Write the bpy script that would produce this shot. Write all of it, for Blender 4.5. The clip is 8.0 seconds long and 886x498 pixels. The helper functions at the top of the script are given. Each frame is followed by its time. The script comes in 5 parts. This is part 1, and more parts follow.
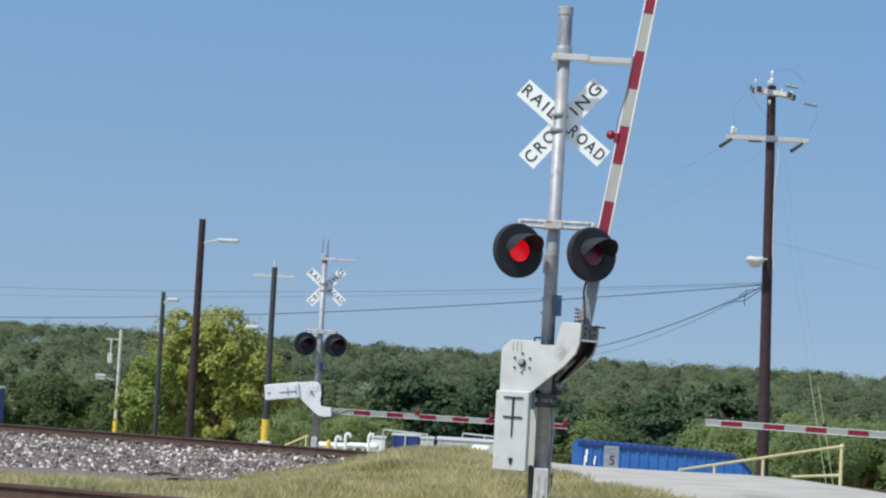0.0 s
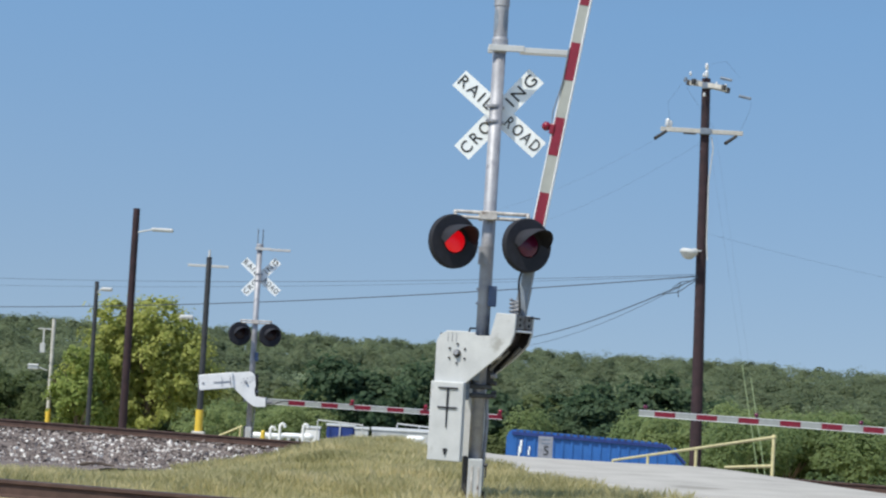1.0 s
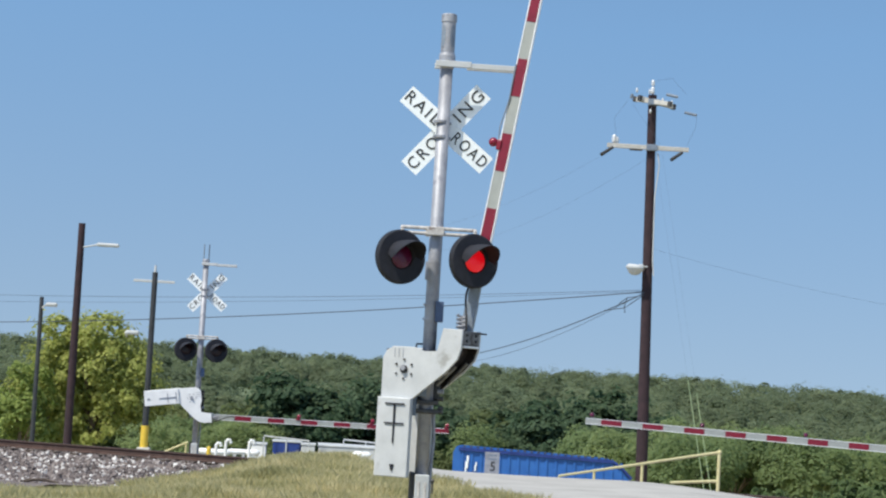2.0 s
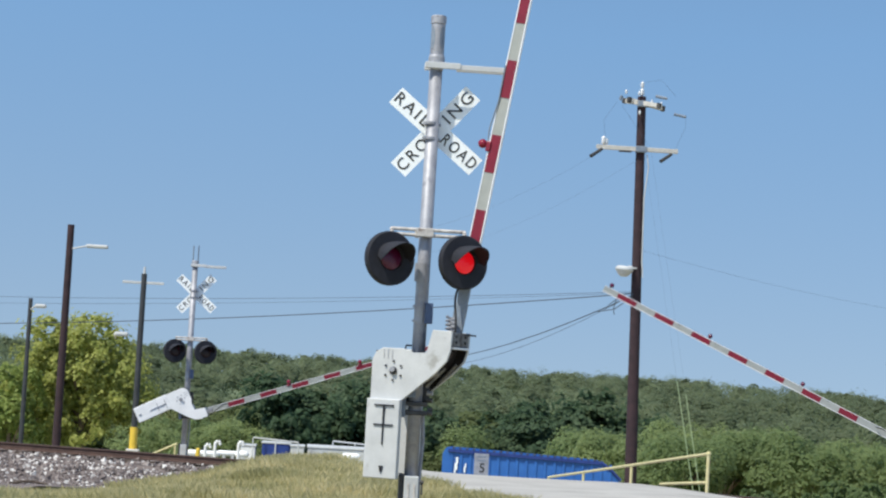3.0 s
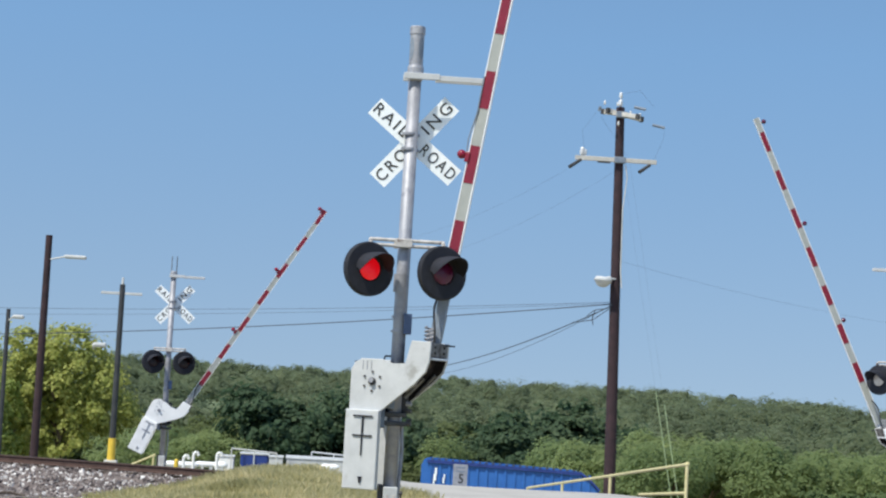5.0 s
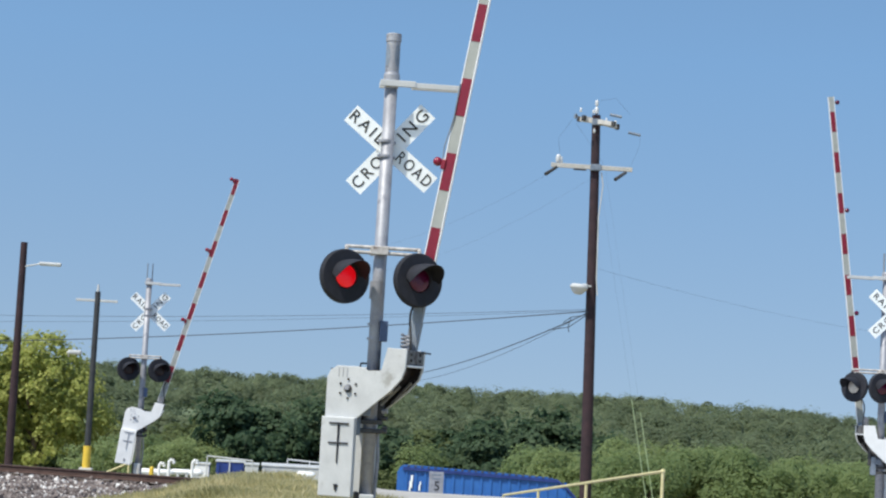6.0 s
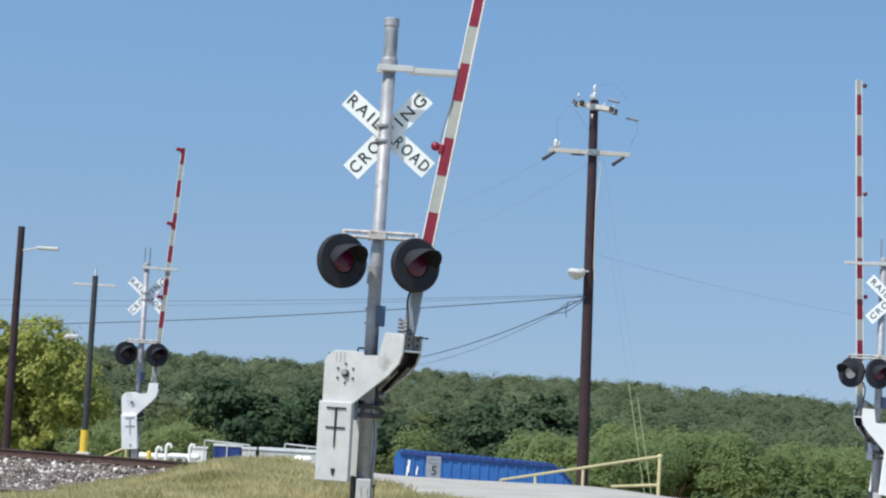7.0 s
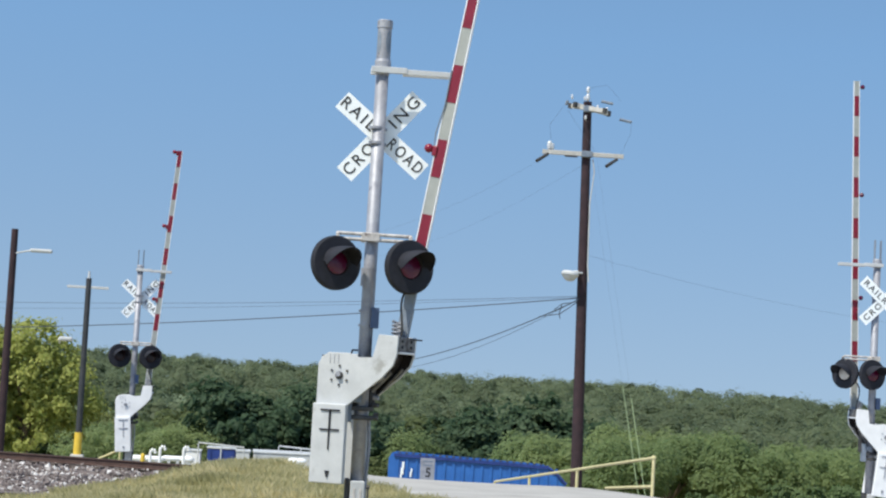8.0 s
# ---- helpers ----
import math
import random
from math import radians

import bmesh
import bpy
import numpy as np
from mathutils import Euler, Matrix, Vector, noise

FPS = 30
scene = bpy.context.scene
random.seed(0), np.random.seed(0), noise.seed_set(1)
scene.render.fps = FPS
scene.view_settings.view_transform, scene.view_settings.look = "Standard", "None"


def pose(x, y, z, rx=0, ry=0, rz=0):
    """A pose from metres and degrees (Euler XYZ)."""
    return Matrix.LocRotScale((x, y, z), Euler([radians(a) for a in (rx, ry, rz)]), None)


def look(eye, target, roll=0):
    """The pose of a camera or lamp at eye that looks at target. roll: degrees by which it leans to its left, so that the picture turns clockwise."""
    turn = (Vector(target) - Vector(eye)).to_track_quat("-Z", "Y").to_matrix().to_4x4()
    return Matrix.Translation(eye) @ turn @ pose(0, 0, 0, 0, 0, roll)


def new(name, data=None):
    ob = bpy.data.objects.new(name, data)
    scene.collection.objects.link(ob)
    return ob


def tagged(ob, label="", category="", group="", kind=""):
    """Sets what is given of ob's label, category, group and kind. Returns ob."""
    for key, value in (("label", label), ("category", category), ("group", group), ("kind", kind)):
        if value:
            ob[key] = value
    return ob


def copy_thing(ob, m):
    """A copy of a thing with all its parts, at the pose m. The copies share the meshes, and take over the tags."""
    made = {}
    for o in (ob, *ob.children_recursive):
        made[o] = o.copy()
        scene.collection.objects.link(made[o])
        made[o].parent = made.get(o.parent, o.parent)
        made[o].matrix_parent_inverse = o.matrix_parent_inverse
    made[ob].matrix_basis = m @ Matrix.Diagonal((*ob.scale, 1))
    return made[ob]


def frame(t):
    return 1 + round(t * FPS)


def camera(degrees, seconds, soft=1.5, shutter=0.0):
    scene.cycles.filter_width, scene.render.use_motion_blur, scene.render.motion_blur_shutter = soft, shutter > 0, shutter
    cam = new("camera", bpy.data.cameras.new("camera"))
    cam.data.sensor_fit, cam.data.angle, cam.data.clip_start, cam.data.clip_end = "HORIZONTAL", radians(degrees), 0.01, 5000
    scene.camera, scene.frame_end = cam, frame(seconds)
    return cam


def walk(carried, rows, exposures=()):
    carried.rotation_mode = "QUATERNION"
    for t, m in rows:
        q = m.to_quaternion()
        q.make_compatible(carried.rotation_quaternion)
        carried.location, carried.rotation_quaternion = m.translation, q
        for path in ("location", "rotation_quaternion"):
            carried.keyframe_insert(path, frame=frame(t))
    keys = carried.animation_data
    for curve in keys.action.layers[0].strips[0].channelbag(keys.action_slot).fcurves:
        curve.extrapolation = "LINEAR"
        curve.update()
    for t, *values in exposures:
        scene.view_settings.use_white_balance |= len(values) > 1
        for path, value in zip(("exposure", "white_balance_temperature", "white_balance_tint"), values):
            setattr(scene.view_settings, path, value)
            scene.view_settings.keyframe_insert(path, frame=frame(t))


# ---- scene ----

# ---------------------------------------------------------------- camera
EYE = 1.6
cam = camera(26.0, 8.0, soft=2.2, shutter=0.3)
TURNS = [
    (0.0, 0.000, 3.400, -3.100),
    (0.1, -0.122, 3.320, -3.122),
    (0.2, -0.348, 3.297, -3.143),
    (0.3, -0.487, 3.252, -3.165),
    (0.4, -0.765, 3.372, -3.186),
    (0.5, -0.931, 3.248, -3.208),
    (0.6, -1.096, 3.339, -3.212),
    (0.7, -1.304, 3.628, -3.216),
    (0.8, -1.583, 3.278, -3.221),
    (0.9, -1.704, 3.581, -3.225),
    (1.0, -1.944, 3.224, -3.229),
    (1.1, -2.209, 3.504, -3.249),
    (1.2, -2.365, 3.252, -3.269),
    (1.3, -2.470, 3.449, -3.289),
    (1.4, -2.731, 3.532, -3.309),
    (1.5, -2.811, 3.389, -3.329),
    (1.6, -3.320, 3.645, -3.306),
    (1.7, -3.110, 3.580, -3.283),
    (1.8, -3.270, 3.763, -3.260),
    (1.9, -3.460, 3.740, -3.237),
    (2.0, -3.533, 3.779, -3.214),
    (2.1, -3.700, 3.700, -3.214),
    (2.2, -3.750, 3.740, -3.213),
    (3.3, -3.868, 3.889, -3.209),
    (3.4, -3.868, 3.924, -3.208),
    (3.5, -3.851, 3.959, -3.208),
    (3.6, -3.940, 3.963, -3.187),
    (3.7, -3.980, 3.879, -3.166),
    (3.8, -3.955, 3.790, -3.146),
    (3.9, -3.980, 3.742, -3.125),
    (4.0, -3.792, 3.602, -3.104),
    (4.1, -3.730, 3.590, -3.120),
    (4.2, -3.685, 3.563, -3.136),
    (4.3, -3.650, 3.527, -3.153),
    (4.4, -3.737, 3.670, -3.169),
    (4.5, -3.946, 3.786, -3.185),
    (4.6, -4.068, 3.897, -3.182),
    (4.7, -4.172, 3.990, -3.178),
    (5.8, -5.113, 4.383, -3.140),
    (5.9, -5.160, 4.280, -3.139),
    (6.0, -5.196, 4.449, -3.138),
    (6.1, -5.215, 4.447, -3.138),
    (6.2, -5.360, 4.420, -3.138),
    (6.3, -5.233, 4.170, -3.137),
    (6.4, -5.180, 4.160, -3.137),
    (6.5, -5.167, 4.025, -3.137),
    (6.6, -5.160, 4.030, -3.155),
    (6.7, -5.180, 4.030, -3.173),
    (7.0, -5.276, 4.001, -3.227),
    (7.5, -5.317, 4.074, -3.193),
    (8.0, -5.458, 4.067, -3.132),
]
walk(cam, [(t, pose(0, 0, EYE, 90 + pitch, roll, yaw)) for t, yaw, pitch, roll in TURNS],
     exposures=[(0.0, 0.34, 6600, 6), (1.0, 0.34, 6600, 6), (2.0, 0.42, 6600, 6), (3.5, 0.42, 6590, 6), (8.0, 0.42, 6570, 6)])

# ---------------------------------------------------------------- sky and sun
TO_SUN = Vector((-0.42, -0.36, 0.83)).normalized()
elev = math.asin(TO_SUN.z)
azim = math.atan2(TO_SUN.x, TO_SUN.y)
world = bpy.data.worlds.new("sky")
scene.world = world
world.use_nodes = True
wn = world.node_tree
sky = wn.nodes.new("ShaderNodeTexSky")
sky.sky_type = "NISHITA"
sky.sun_disc = False
sky.sun_elevation = elev
sky.sun_rotation = azim
sky.altitude = 200
sky.air_density = 1.0
sky.dust_density = 1.0
sky.ozone_density = 1.3
wn.nodes["Background"].inputs["Strength"].default_value = 0.128
# clear dry air: the deep blue reaches low down
way, lift, unit = wn.nodes.new("ShaderNodeTexCoord"), wn.nodes.new("ShaderNodeVectorMath"), wn.nodes.new("ShaderNodeVectorMath")
lift.operation, unit.operation = "ADD", "NORMALIZE"
lift.inputs[1].default_value = (0, 0, 0.22)
wn.links.new(way.outputs["Generated"], lift.inputs[0])
wn.links.new(lift.outputs[0], unit.inputs[0])
wn.links.new(unit.outputs[0], sky.inputs["Vector"])
# the air thins upwards: a dull haze at the horizon gives way to clear blue
split, rise, tint, clear = wn.nodes.new("ShaderNodeSeparateXYZ"), wn.nodes.new("ShaderNodeMapRange"), wn.nodes.new("ShaderNodeMix"), wn.nodes.new("ShaderNodeVectorMath")
wn.links.new(way.outputs["Generated"], split.inputs[0])
rise.inputs["From Max"].default_value = 0.18
wn.links.new(split.outputs["Z"], rise.inputs["Value"])
tint.data_type = "RGBA"
tint.inputs["A"].default_value, tint.inputs["B"].default_value = (0.93, 0.86, 0.805, 1), (0.895, 1.04, 1.085, 1)
wn.links.new(rise.outputs["Result"], tint.inputs["Factor"])
clear.operation = "MULTIPLY"
wn.links.new(sky.outputs["Color"], clear.inputs[0])
wn.links.new(tint.outputs["Result"], clear.inputs[1])
wn.links.new(clear.outputs[0], wn.nodes["Background"].inputs["Color"])
sun_data = bpy.data.lights.new("sun", "SUN")
sun_data.energy = 3.6
sun_data.angle = radians(0.53)
sun_data.color = (1.0, 0.94, 0.84)
sun = new("sun", sun_data)
sun.matrix_world = look(TO_SUN * 50, (0, 0, 0))

# ---------------------------------------------------------------- materials
def nodes_of(name):
    m = bpy.data.materials.new(name)
    m.use_nodes = True
    return m, m.node_tree, m.node_tree.nodes["Principled BSDF"]


def surface(name, a, b, scale=8.0, rough=0.6, metal=0.0, bump=0.2, fine=60.0, dist=0.01, rand=0.0, third=None, spots=0.62):
    """Two colours mixed by coarse and fine noise, bumped by the fine one; a third colour in patches; rand varies it per piece."""
    m, nt, bsdf = nodes_of(name)
    N, L = nt.nodes.new, nt.links.new
    co = N("ShaderNodeTexCoord")
    n1, n2 = N("ShaderNodeTexNoise"), N("ShaderNodeTexNoise")
    n1.inputs["Scale"].default_value, n1.inputs["Detail"].default_value = scale, 5
    n2.inputs["Scale"].default_value, n2.inputs["Detail"].default_value = fine, 3
    L(co.outputs["Object"], n1.inputs["Vector"])
    L(co.outputs["Object"], n2.inputs["Vector"])
    add = N("ShaderNodeMath")
    add.operation = "MULTIPLY_ADD"
    add.inputs[1].default_value = 0.45
    L(n2.outputs["Fac"], add.inputs[0])
    L(n1.outputs["Fac"], add.inputs[2])
    ramp = N("ShaderNodeMapRange")
    ramp.inputs["From Min"].default_value, ramp.inputs["From Max"].default_value = 0.5, 0.95
    L(add.outputs[0], ramp.inputs["Value"])
    mix = N("ShaderNodeMix")
    mix.data_type = "RGBA"
    mix.inputs["A"].default_value, mix.inputs["B"].default_value = (*a, 1), (*b, 1)
    L(ramp.outputs["Result"], mix.inputs["Factor"])
    out = mix.outputs["Result"]
    if third:
        n3 = N("ShaderNodeTexNoise")
        n3.inputs["Scale"].default_value, n3.inputs["Detail"].default_value = scale * 0.6, 7
        L(co.outputs["Object"], n3.inputs["Vector"])
        r3 = N("ShaderNodeMapRange")
        r3.inputs["From Min"].default_value, r3.inputs["From Max"].default_value = spots, spots + 0.08
        L(n3.outputs["Fac"], r3.inputs["Value"])
        m3 = N("ShaderNodeMix")
        m3.data_type = "RGBA"
        m3.inputs["B"].default_value = (*third, 1)
        L(out, m3.inputs["A"])
        L(r3.outputs["Result"], m3.inputs["Factor"])
        out = m3.outputs["Result"]
    if rand:
        info, hsv, mr = N("ShaderNodeObjectInfo"), N("ShaderNodeHueSaturation"), N("ShaderNodeMapRange")
        mr.inputs["To Min"].default_value, mr.inputs["To Max"].default_value = 1 - rand, 1 + rand
        L(info.outputs["Random"], mr.inputs["Value"])
        L(mr.outputs["Result"], hsv.inputs["Value"])
        L(out, hsv.inputs["Color"])
        out = hsv.outputs["Color"]
    L(out, bsdf.inputs["Base Color"])
    bsdf.inputs["Roughness"].default_value, bsdf.inputs["Metallic"].default_value = rough, metal
    if bump:
        bp = N("ShaderNodeBump")
        bp.inputs["Strength"].default_value, bp.inputs["Distance"].default_value = bump, dist
        L(n2.outputs["Fac"], bp.inputs["Height"])
        L(bp.outputs["Normal"], bsdf.inputs["Normal"])
    return m


def leafy(name, a, b, tree_rand=0.25, trans=0.56, hue=0.02):
    """Foliage: each leaf takes its own shade, each plant its own brightness and hue."""
    m, nt, bsdf = nodes_of(name)
    N, L = nt.nodes.new, nt.links.new
    geo, info = N("ShaderNodeNewGeometry"), N("ShaderNodeObjectInfo")
    mix, hsv = N("ShaderNodeMix"), N("ShaderNodeHueSaturation")
    mix.data_type = "RGBA"
    mix.inputs["A"].default_value, mix.inputs["B"].default_value = (*a, 1), (*b, 1)
    L(geo.outputs["Random Per Island"], mix.inputs["Factor"])
    mr, mh = N("ShaderNodeMapRange"), N("ShaderNodeMapRange")
    mr.inputs["To Min"].default_value, mr.inputs["To Max"].default_value = 1 - tree_rand, 1 + tree_rand
    mh.inputs["To Min"].default_value, mh.inputs["To Max"].default_value = 0.5 + hue, 0.5 - hue
    L(info.outputs["Random"], mr.inputs["Value"])
    L(info.outputs["Random"], mh.inputs["Value"])
    L(mr.outputs["Result"], hsv.inputs["Value"])
    L(mh.outputs["Result"], hsv.inputs["Hue"])
    L(mix.outputs["Result"], hsv.inputs["Color"])
    L(hsv.outputs["Color"], bsdf.inputs["Base Color"])
    bsdf.inputs["Roughness"].default_value = 0.6
    bsdf.inputs["Specular IOR Level"].default_value = 0.25
    tl, ms = N("ShaderNodeBsdfTranslucent"), N("ShaderNodeMixShader")
    ms.inputs[0].default_value = trans
    L(hsv.outputs["Color"], tl.inputs["Color"])
    L(bsdf.outputs[0], ms.inputs[1])
    L(tl.outputs[0], ms.inputs[2])
    L(ms.outputs[0], nt.nodes["Material Output"].inputs["Surface"])
    return m


M_GALV = surface("galvanised_steel", (0.25, 0.255, 0.29), (0.39, 0.395, 0.435), 7, 0.55, 0.3, 0.12, 70, third=(0.20, 0.205, 0.24), spots=0.60)
M_WHITE = surface("white_paint", (0.45, 0.46, 0.475), (0.56, 0.57, 0.585), 5, 0.5, 0.0, 0.08, 70, third=(0.34, 0.335, 0.325), spots=0.62)
M_WHITE_OLD = surface("worn_white_paint", (0.36, 0.33, 0.31), (0.62, 0.59, 0.57), 14, 0.6, 0.0, 0.15, 90, third=(0.16, 0.11, 0.09), spots=0.60)
M_BLACK = surface("black_paint", (0.007, 0.008, 0.014), (0.015, 0.016, 0.026), 10, 0.75, 0.0, 0.05, 80)
M_DARK = surface("dark_steel", (0.035, 0.035, 0.04), (0.09, 0.085, 0.08), 9, 0.6, 0.3, 0.15, 60)
M_SIGN = surface("white_sheeting", (0.82, 0.86, 0.89), (0.90, 0.93, 0.95), 4, 0.35, 0.0, 0.0)
# a lighter white than white_paint
M_BRIGHT = surface("bright_white_paint", (0.74, 0.74, 0.75), (0.85, 0.85, 0.86), 4, 0.45, 0.0, 0.05, 60)
# near-black colour stands in for the shade inside the gate
M_SHADOWED_STEEL = surface("shadow_dark_steel", (0.012, 0.010, 0.011), (0.030, 0.025, 0.024), 7, 0.8, 0.0, 0.3, 50, third=(0.07, 0.055, 0.05), spots=0.62)
M_SHADOWED_STEEL.node_tree.nodes["Principled BSDF"].inputs["Specular IOR Level"].default_value = 0.15
M_BRACKET = surface("weathered_grey_casting", (0.10, 0.095, 0.095), (0.24, 0.23, 0.22), 12, 0.6, 0.3, 0.3, 60, third=(0.06, 0.045, 0.04), spots=0.55)
M_INK = surface("black_sign_ink", (0.015, 0.015, 0.017), (0.03, 0.03, 0.03), 10, 0.5, 0.0, 0.0)
M_RED = surface("red_sheeting", (0.16, 0.006, 0.020), (0.215, 0.009, 0.028), 7, 0.35, 0.0, 0.0)
M_ARM = surface("white_arm_sheeting", (0.29, 0.305, 0.29), (0.36, 0.37, 0.355), 6, 0.4, 0.0, 0.0)
M_EDGE = surface("aluminium", (0.80, 0.80, 0.82), (0.90, 0.90, 0.92), 6, 0.45, 0.2, 0.0)
M_BLUEBOX = surface("blue_grey_paint", (0.05, 0.08, 0.16), (0.08, 0.12, 0.22), 8, 0.5)
# slate grey; on the arm sleeve it is galvanised steel with shade in the colour
M_SLATE = surface("slate_and_shaded_steel", (0.16, 0.19, 0.24), (0.26, 0.30, 0.36), 8, 0.5, 0.2, 0.1, 60)
M_GUARD = surface("pale_green_plastic", (0.26, 0.34, 0.18), (0.36, 0.44, 0.26), 8, 0.5)
M_LENS_FAR = surface("smoked_lens", (0.010, 0.004, 0.006), (0.018, 0.006, 0.009), 8, 0.45)
M_CABLE = surface("black_rubber", (0.012, 0.012, 0.013), (0.03, 0.03, 0.03), 20, 0.6)
M_WIRE = surface("wire", (0.045, 0.06, 0.08), (0.08, 0.10, 0.13), 20, 0.6, 0.2)
M_CONC = surface("concrete", (0.46, 0.44, 0.41), (0.60, 0.58, 0.54), 3, 0.85, 0, 0.3, 60)
M_WOOD = surface("dark_pole_wood", (0.020, 0.0105, 0.015), (0.043, 0.021, 0.027), 4, 0.85, 0, 0.4, 40)
M_WOOD_D = surface("charcoal_pole_paint", (0.022, 0.025, 0.03), (0.045, 0.048, 0.055), 4, 0.7, 0, 0.2, 40)
M_ARMWOOD = surface("bleached_crossarm_wood", (0.42, 0.40, 0.37), (0.58, 0.56, 0.53), 8, 0.8, 0, 0.3, 60)
M_YELLOW = surface("yellow_paint", (0.62, 0.42, 0.04), (0.75, 0.52, 0.07), 6, 0.5)
M_YRAIL = surface("faded_yellow_paint", (0.50, 0.44, 0.22), (0.64, 0.57, 0.33), 6, 0.6, third=(0.30, 0.22, 0.12), spots=0.66)
M_BLUE = surface("blue_container_paint", (0.016, 0.10, 0.36), (0.028, 0.14, 0.46), 2, 0.5, 0, 0.05, 30)
M_NAVY = surface("navy_paint", (0.01, 0.03, 0.16), (0.02, 0.05, 0.24), 3, 0.5)
M_GREYBOX = surface("light_grey_paint", (0.44, 0.45, 0.46), (0.57, 0.58, 0.59), 3, 0.55)
M_RAIL = surface("rusted_rail_steel", (0.055, 0.030, 0.025), (0.10, 0.058, 0.047), 6, 0.8, 0.1, 0.3, 70)
M_RAILTOP = surface("worn_rail_head", (0.05, 0.035, 0.035), (0.11, 0.08, 0.075), 5, 0.5, 0.5, 0.1, 50)
M_TIE = surface("creosoted_tie", (0.05, 0.035, 0.028), (0.10, 0.075, 0.06), 6, 0.9, 0, 0.4, 30)
M_ROAD = surface("pale_gravelled_concrete", (0.33, 0.31, 0.29), (0.44, 0.42, 0.395), 0.9, 0.9, 0, 0.35, 18, 0.02, third=(0.26, 0.245, 0.22), spots=0.6)
M_GROUND = surface("dry_earth_and_thatch", (0.30, 0.26, 0.14), (0.46, 0.40, 0.24), 0.8, 0.95, 0, 0.5, 14, 0.04, third=(0.13, 0.14, 0.045), spots=0.55)
M_BED = surface("ballast_fines", (0.11, 0.087, 0.08), (0.195, 0.16, 0.148), 3, 0.95, 0, 0.6, 22, 0.04)
M_FLOOR = surface("leaf_litter_and_undergrowth", (0.085, 0.11, 0.05), (0.14, 0.175, 0.08), 0.5, 0.95, 0, 0.5, 5, 0.2)
M_BARK = surface("bark", (0.09, 0.065, 0.045), (0.17, 0.13, 0.095), 6, 0.9, 0, 0.6, 30, 0.03)
M_LEAF_Y = leafy("sunlit_yellow_green_leaf", (0.20, 0.25, 0.055), (0.45, 0.485, 0.155), 0.1, trans=0.52)
M_LEAF_D = leafy("deep_green_leaf", (0.06, 0.103, 0.055), (0.105, 0.16, 0.085), 0.2)
M_LEAF_M = leafy("mid_green_leaf", (0.155, 0.19, 0.078), (0.195, 0.23, 0.098), 0.22, trans=0.66, hue=0.02)
M_LEAF_W = leafy("broad_weed_leaf", (0.075, 0.125, 0.045), (0.20, 0.27, 0.12), 0.15)
M_LEAF_O = leafy("olive_shrub_leaf", (0.24, 0.305, 0.13), (0.29, 0.355, 0.16), 0.16, trans=0.66, hue=0.014)


def grass_material():
    m, nt, bsdf = nodes_of("dry_grass_blade")
    N, L = nt.nodes.new, nt.links.new
    geo, co, noi = N("ShaderNodeNewGeometry"), N("ShaderNodeTexCoord"), N("ShaderNodeTexNoise")
    noi.inputs["Scale"].default_value, noi.inputs["Detail"].default_value = 0.7, 4
    L(co.outputs["Object"], noi.inputs["Vector"])
    add = N("ShaderNodeMath")
    add.operation = "MULTIPLY_ADD"
    add.inputs[1].default_value = 0.32
    L(geo.outputs["Random Per Island"], add.inputs[0])
    L(noi.outputs["Fac"], add.inputs[2])
    ramp = N("ShaderNodeValToRGB")
    ramp.color_ramp.elements[0].position, ramp.color_ramp.elements[0].color = 0.45, (0.335, 0.312, 0.14, 1)
    ramp.color_ramp.elements[1].position, ramp.color_ramp.elements[1].color = 1.0, (0.82, 0.71, 0.44, 1)
    mid = ramp.color_ramp.elements.new(0.7)
    mid.color = (0.575, 0.518, 0.285, 1)
    L(add.outputs[0], ramp.inputs["Fac"])
    L(ramp.outputs["Color"], bsdf.inputs["Base Color"])
    bsdf.inputs["Roughness"].default_value = 0.7
    tl, ms = N("ShaderNodeBsdfTranslucent"), N("ShaderNodeMixShader")
    ms.inputs[0].default_value = 0.52
    L(ramp.outputs["Color"], tl.inputs["Color"])
    L(bsdf.outputs[0], ms.inputs[1])
    L(tl.outputs[0], ms.inputs[2])
    L(ms.outputs[0], nt.nodes["Material Output"].inputs["Surface"])
    return m


def stone_material():
    m, nt, bsdf = nodes_of("ballast_stone")
    N, L = nt.nodes.new, nt.links.new
    geo, ramp = N("ShaderNodeNewGeometry"), N("ShaderNodeValToRGB")
    ramp.color_ramp.elements[0].position, ramp.color_ramp.elements[0].color = 0.0, (0.09, 0.072, 0.07, 1)
    ramp.color_ramp.elements[1].position, ramp.color_ramp.elements[1].color = 1.0, (0.72, 0.69, 0.67, 1)
    mid = ramp.color_ramp.elements.new(0.68)
    mid.color = (0.215, 0.175, 0.163, 1)
    L(geo.outputs["Random Per Island"], ramp.inputs["Fac"])
    L(ramp.outputs["Color"], bsdf.inputs["Base Color"])
    bsdf.inputs["Roughness"].default_value = 0.85
    return m


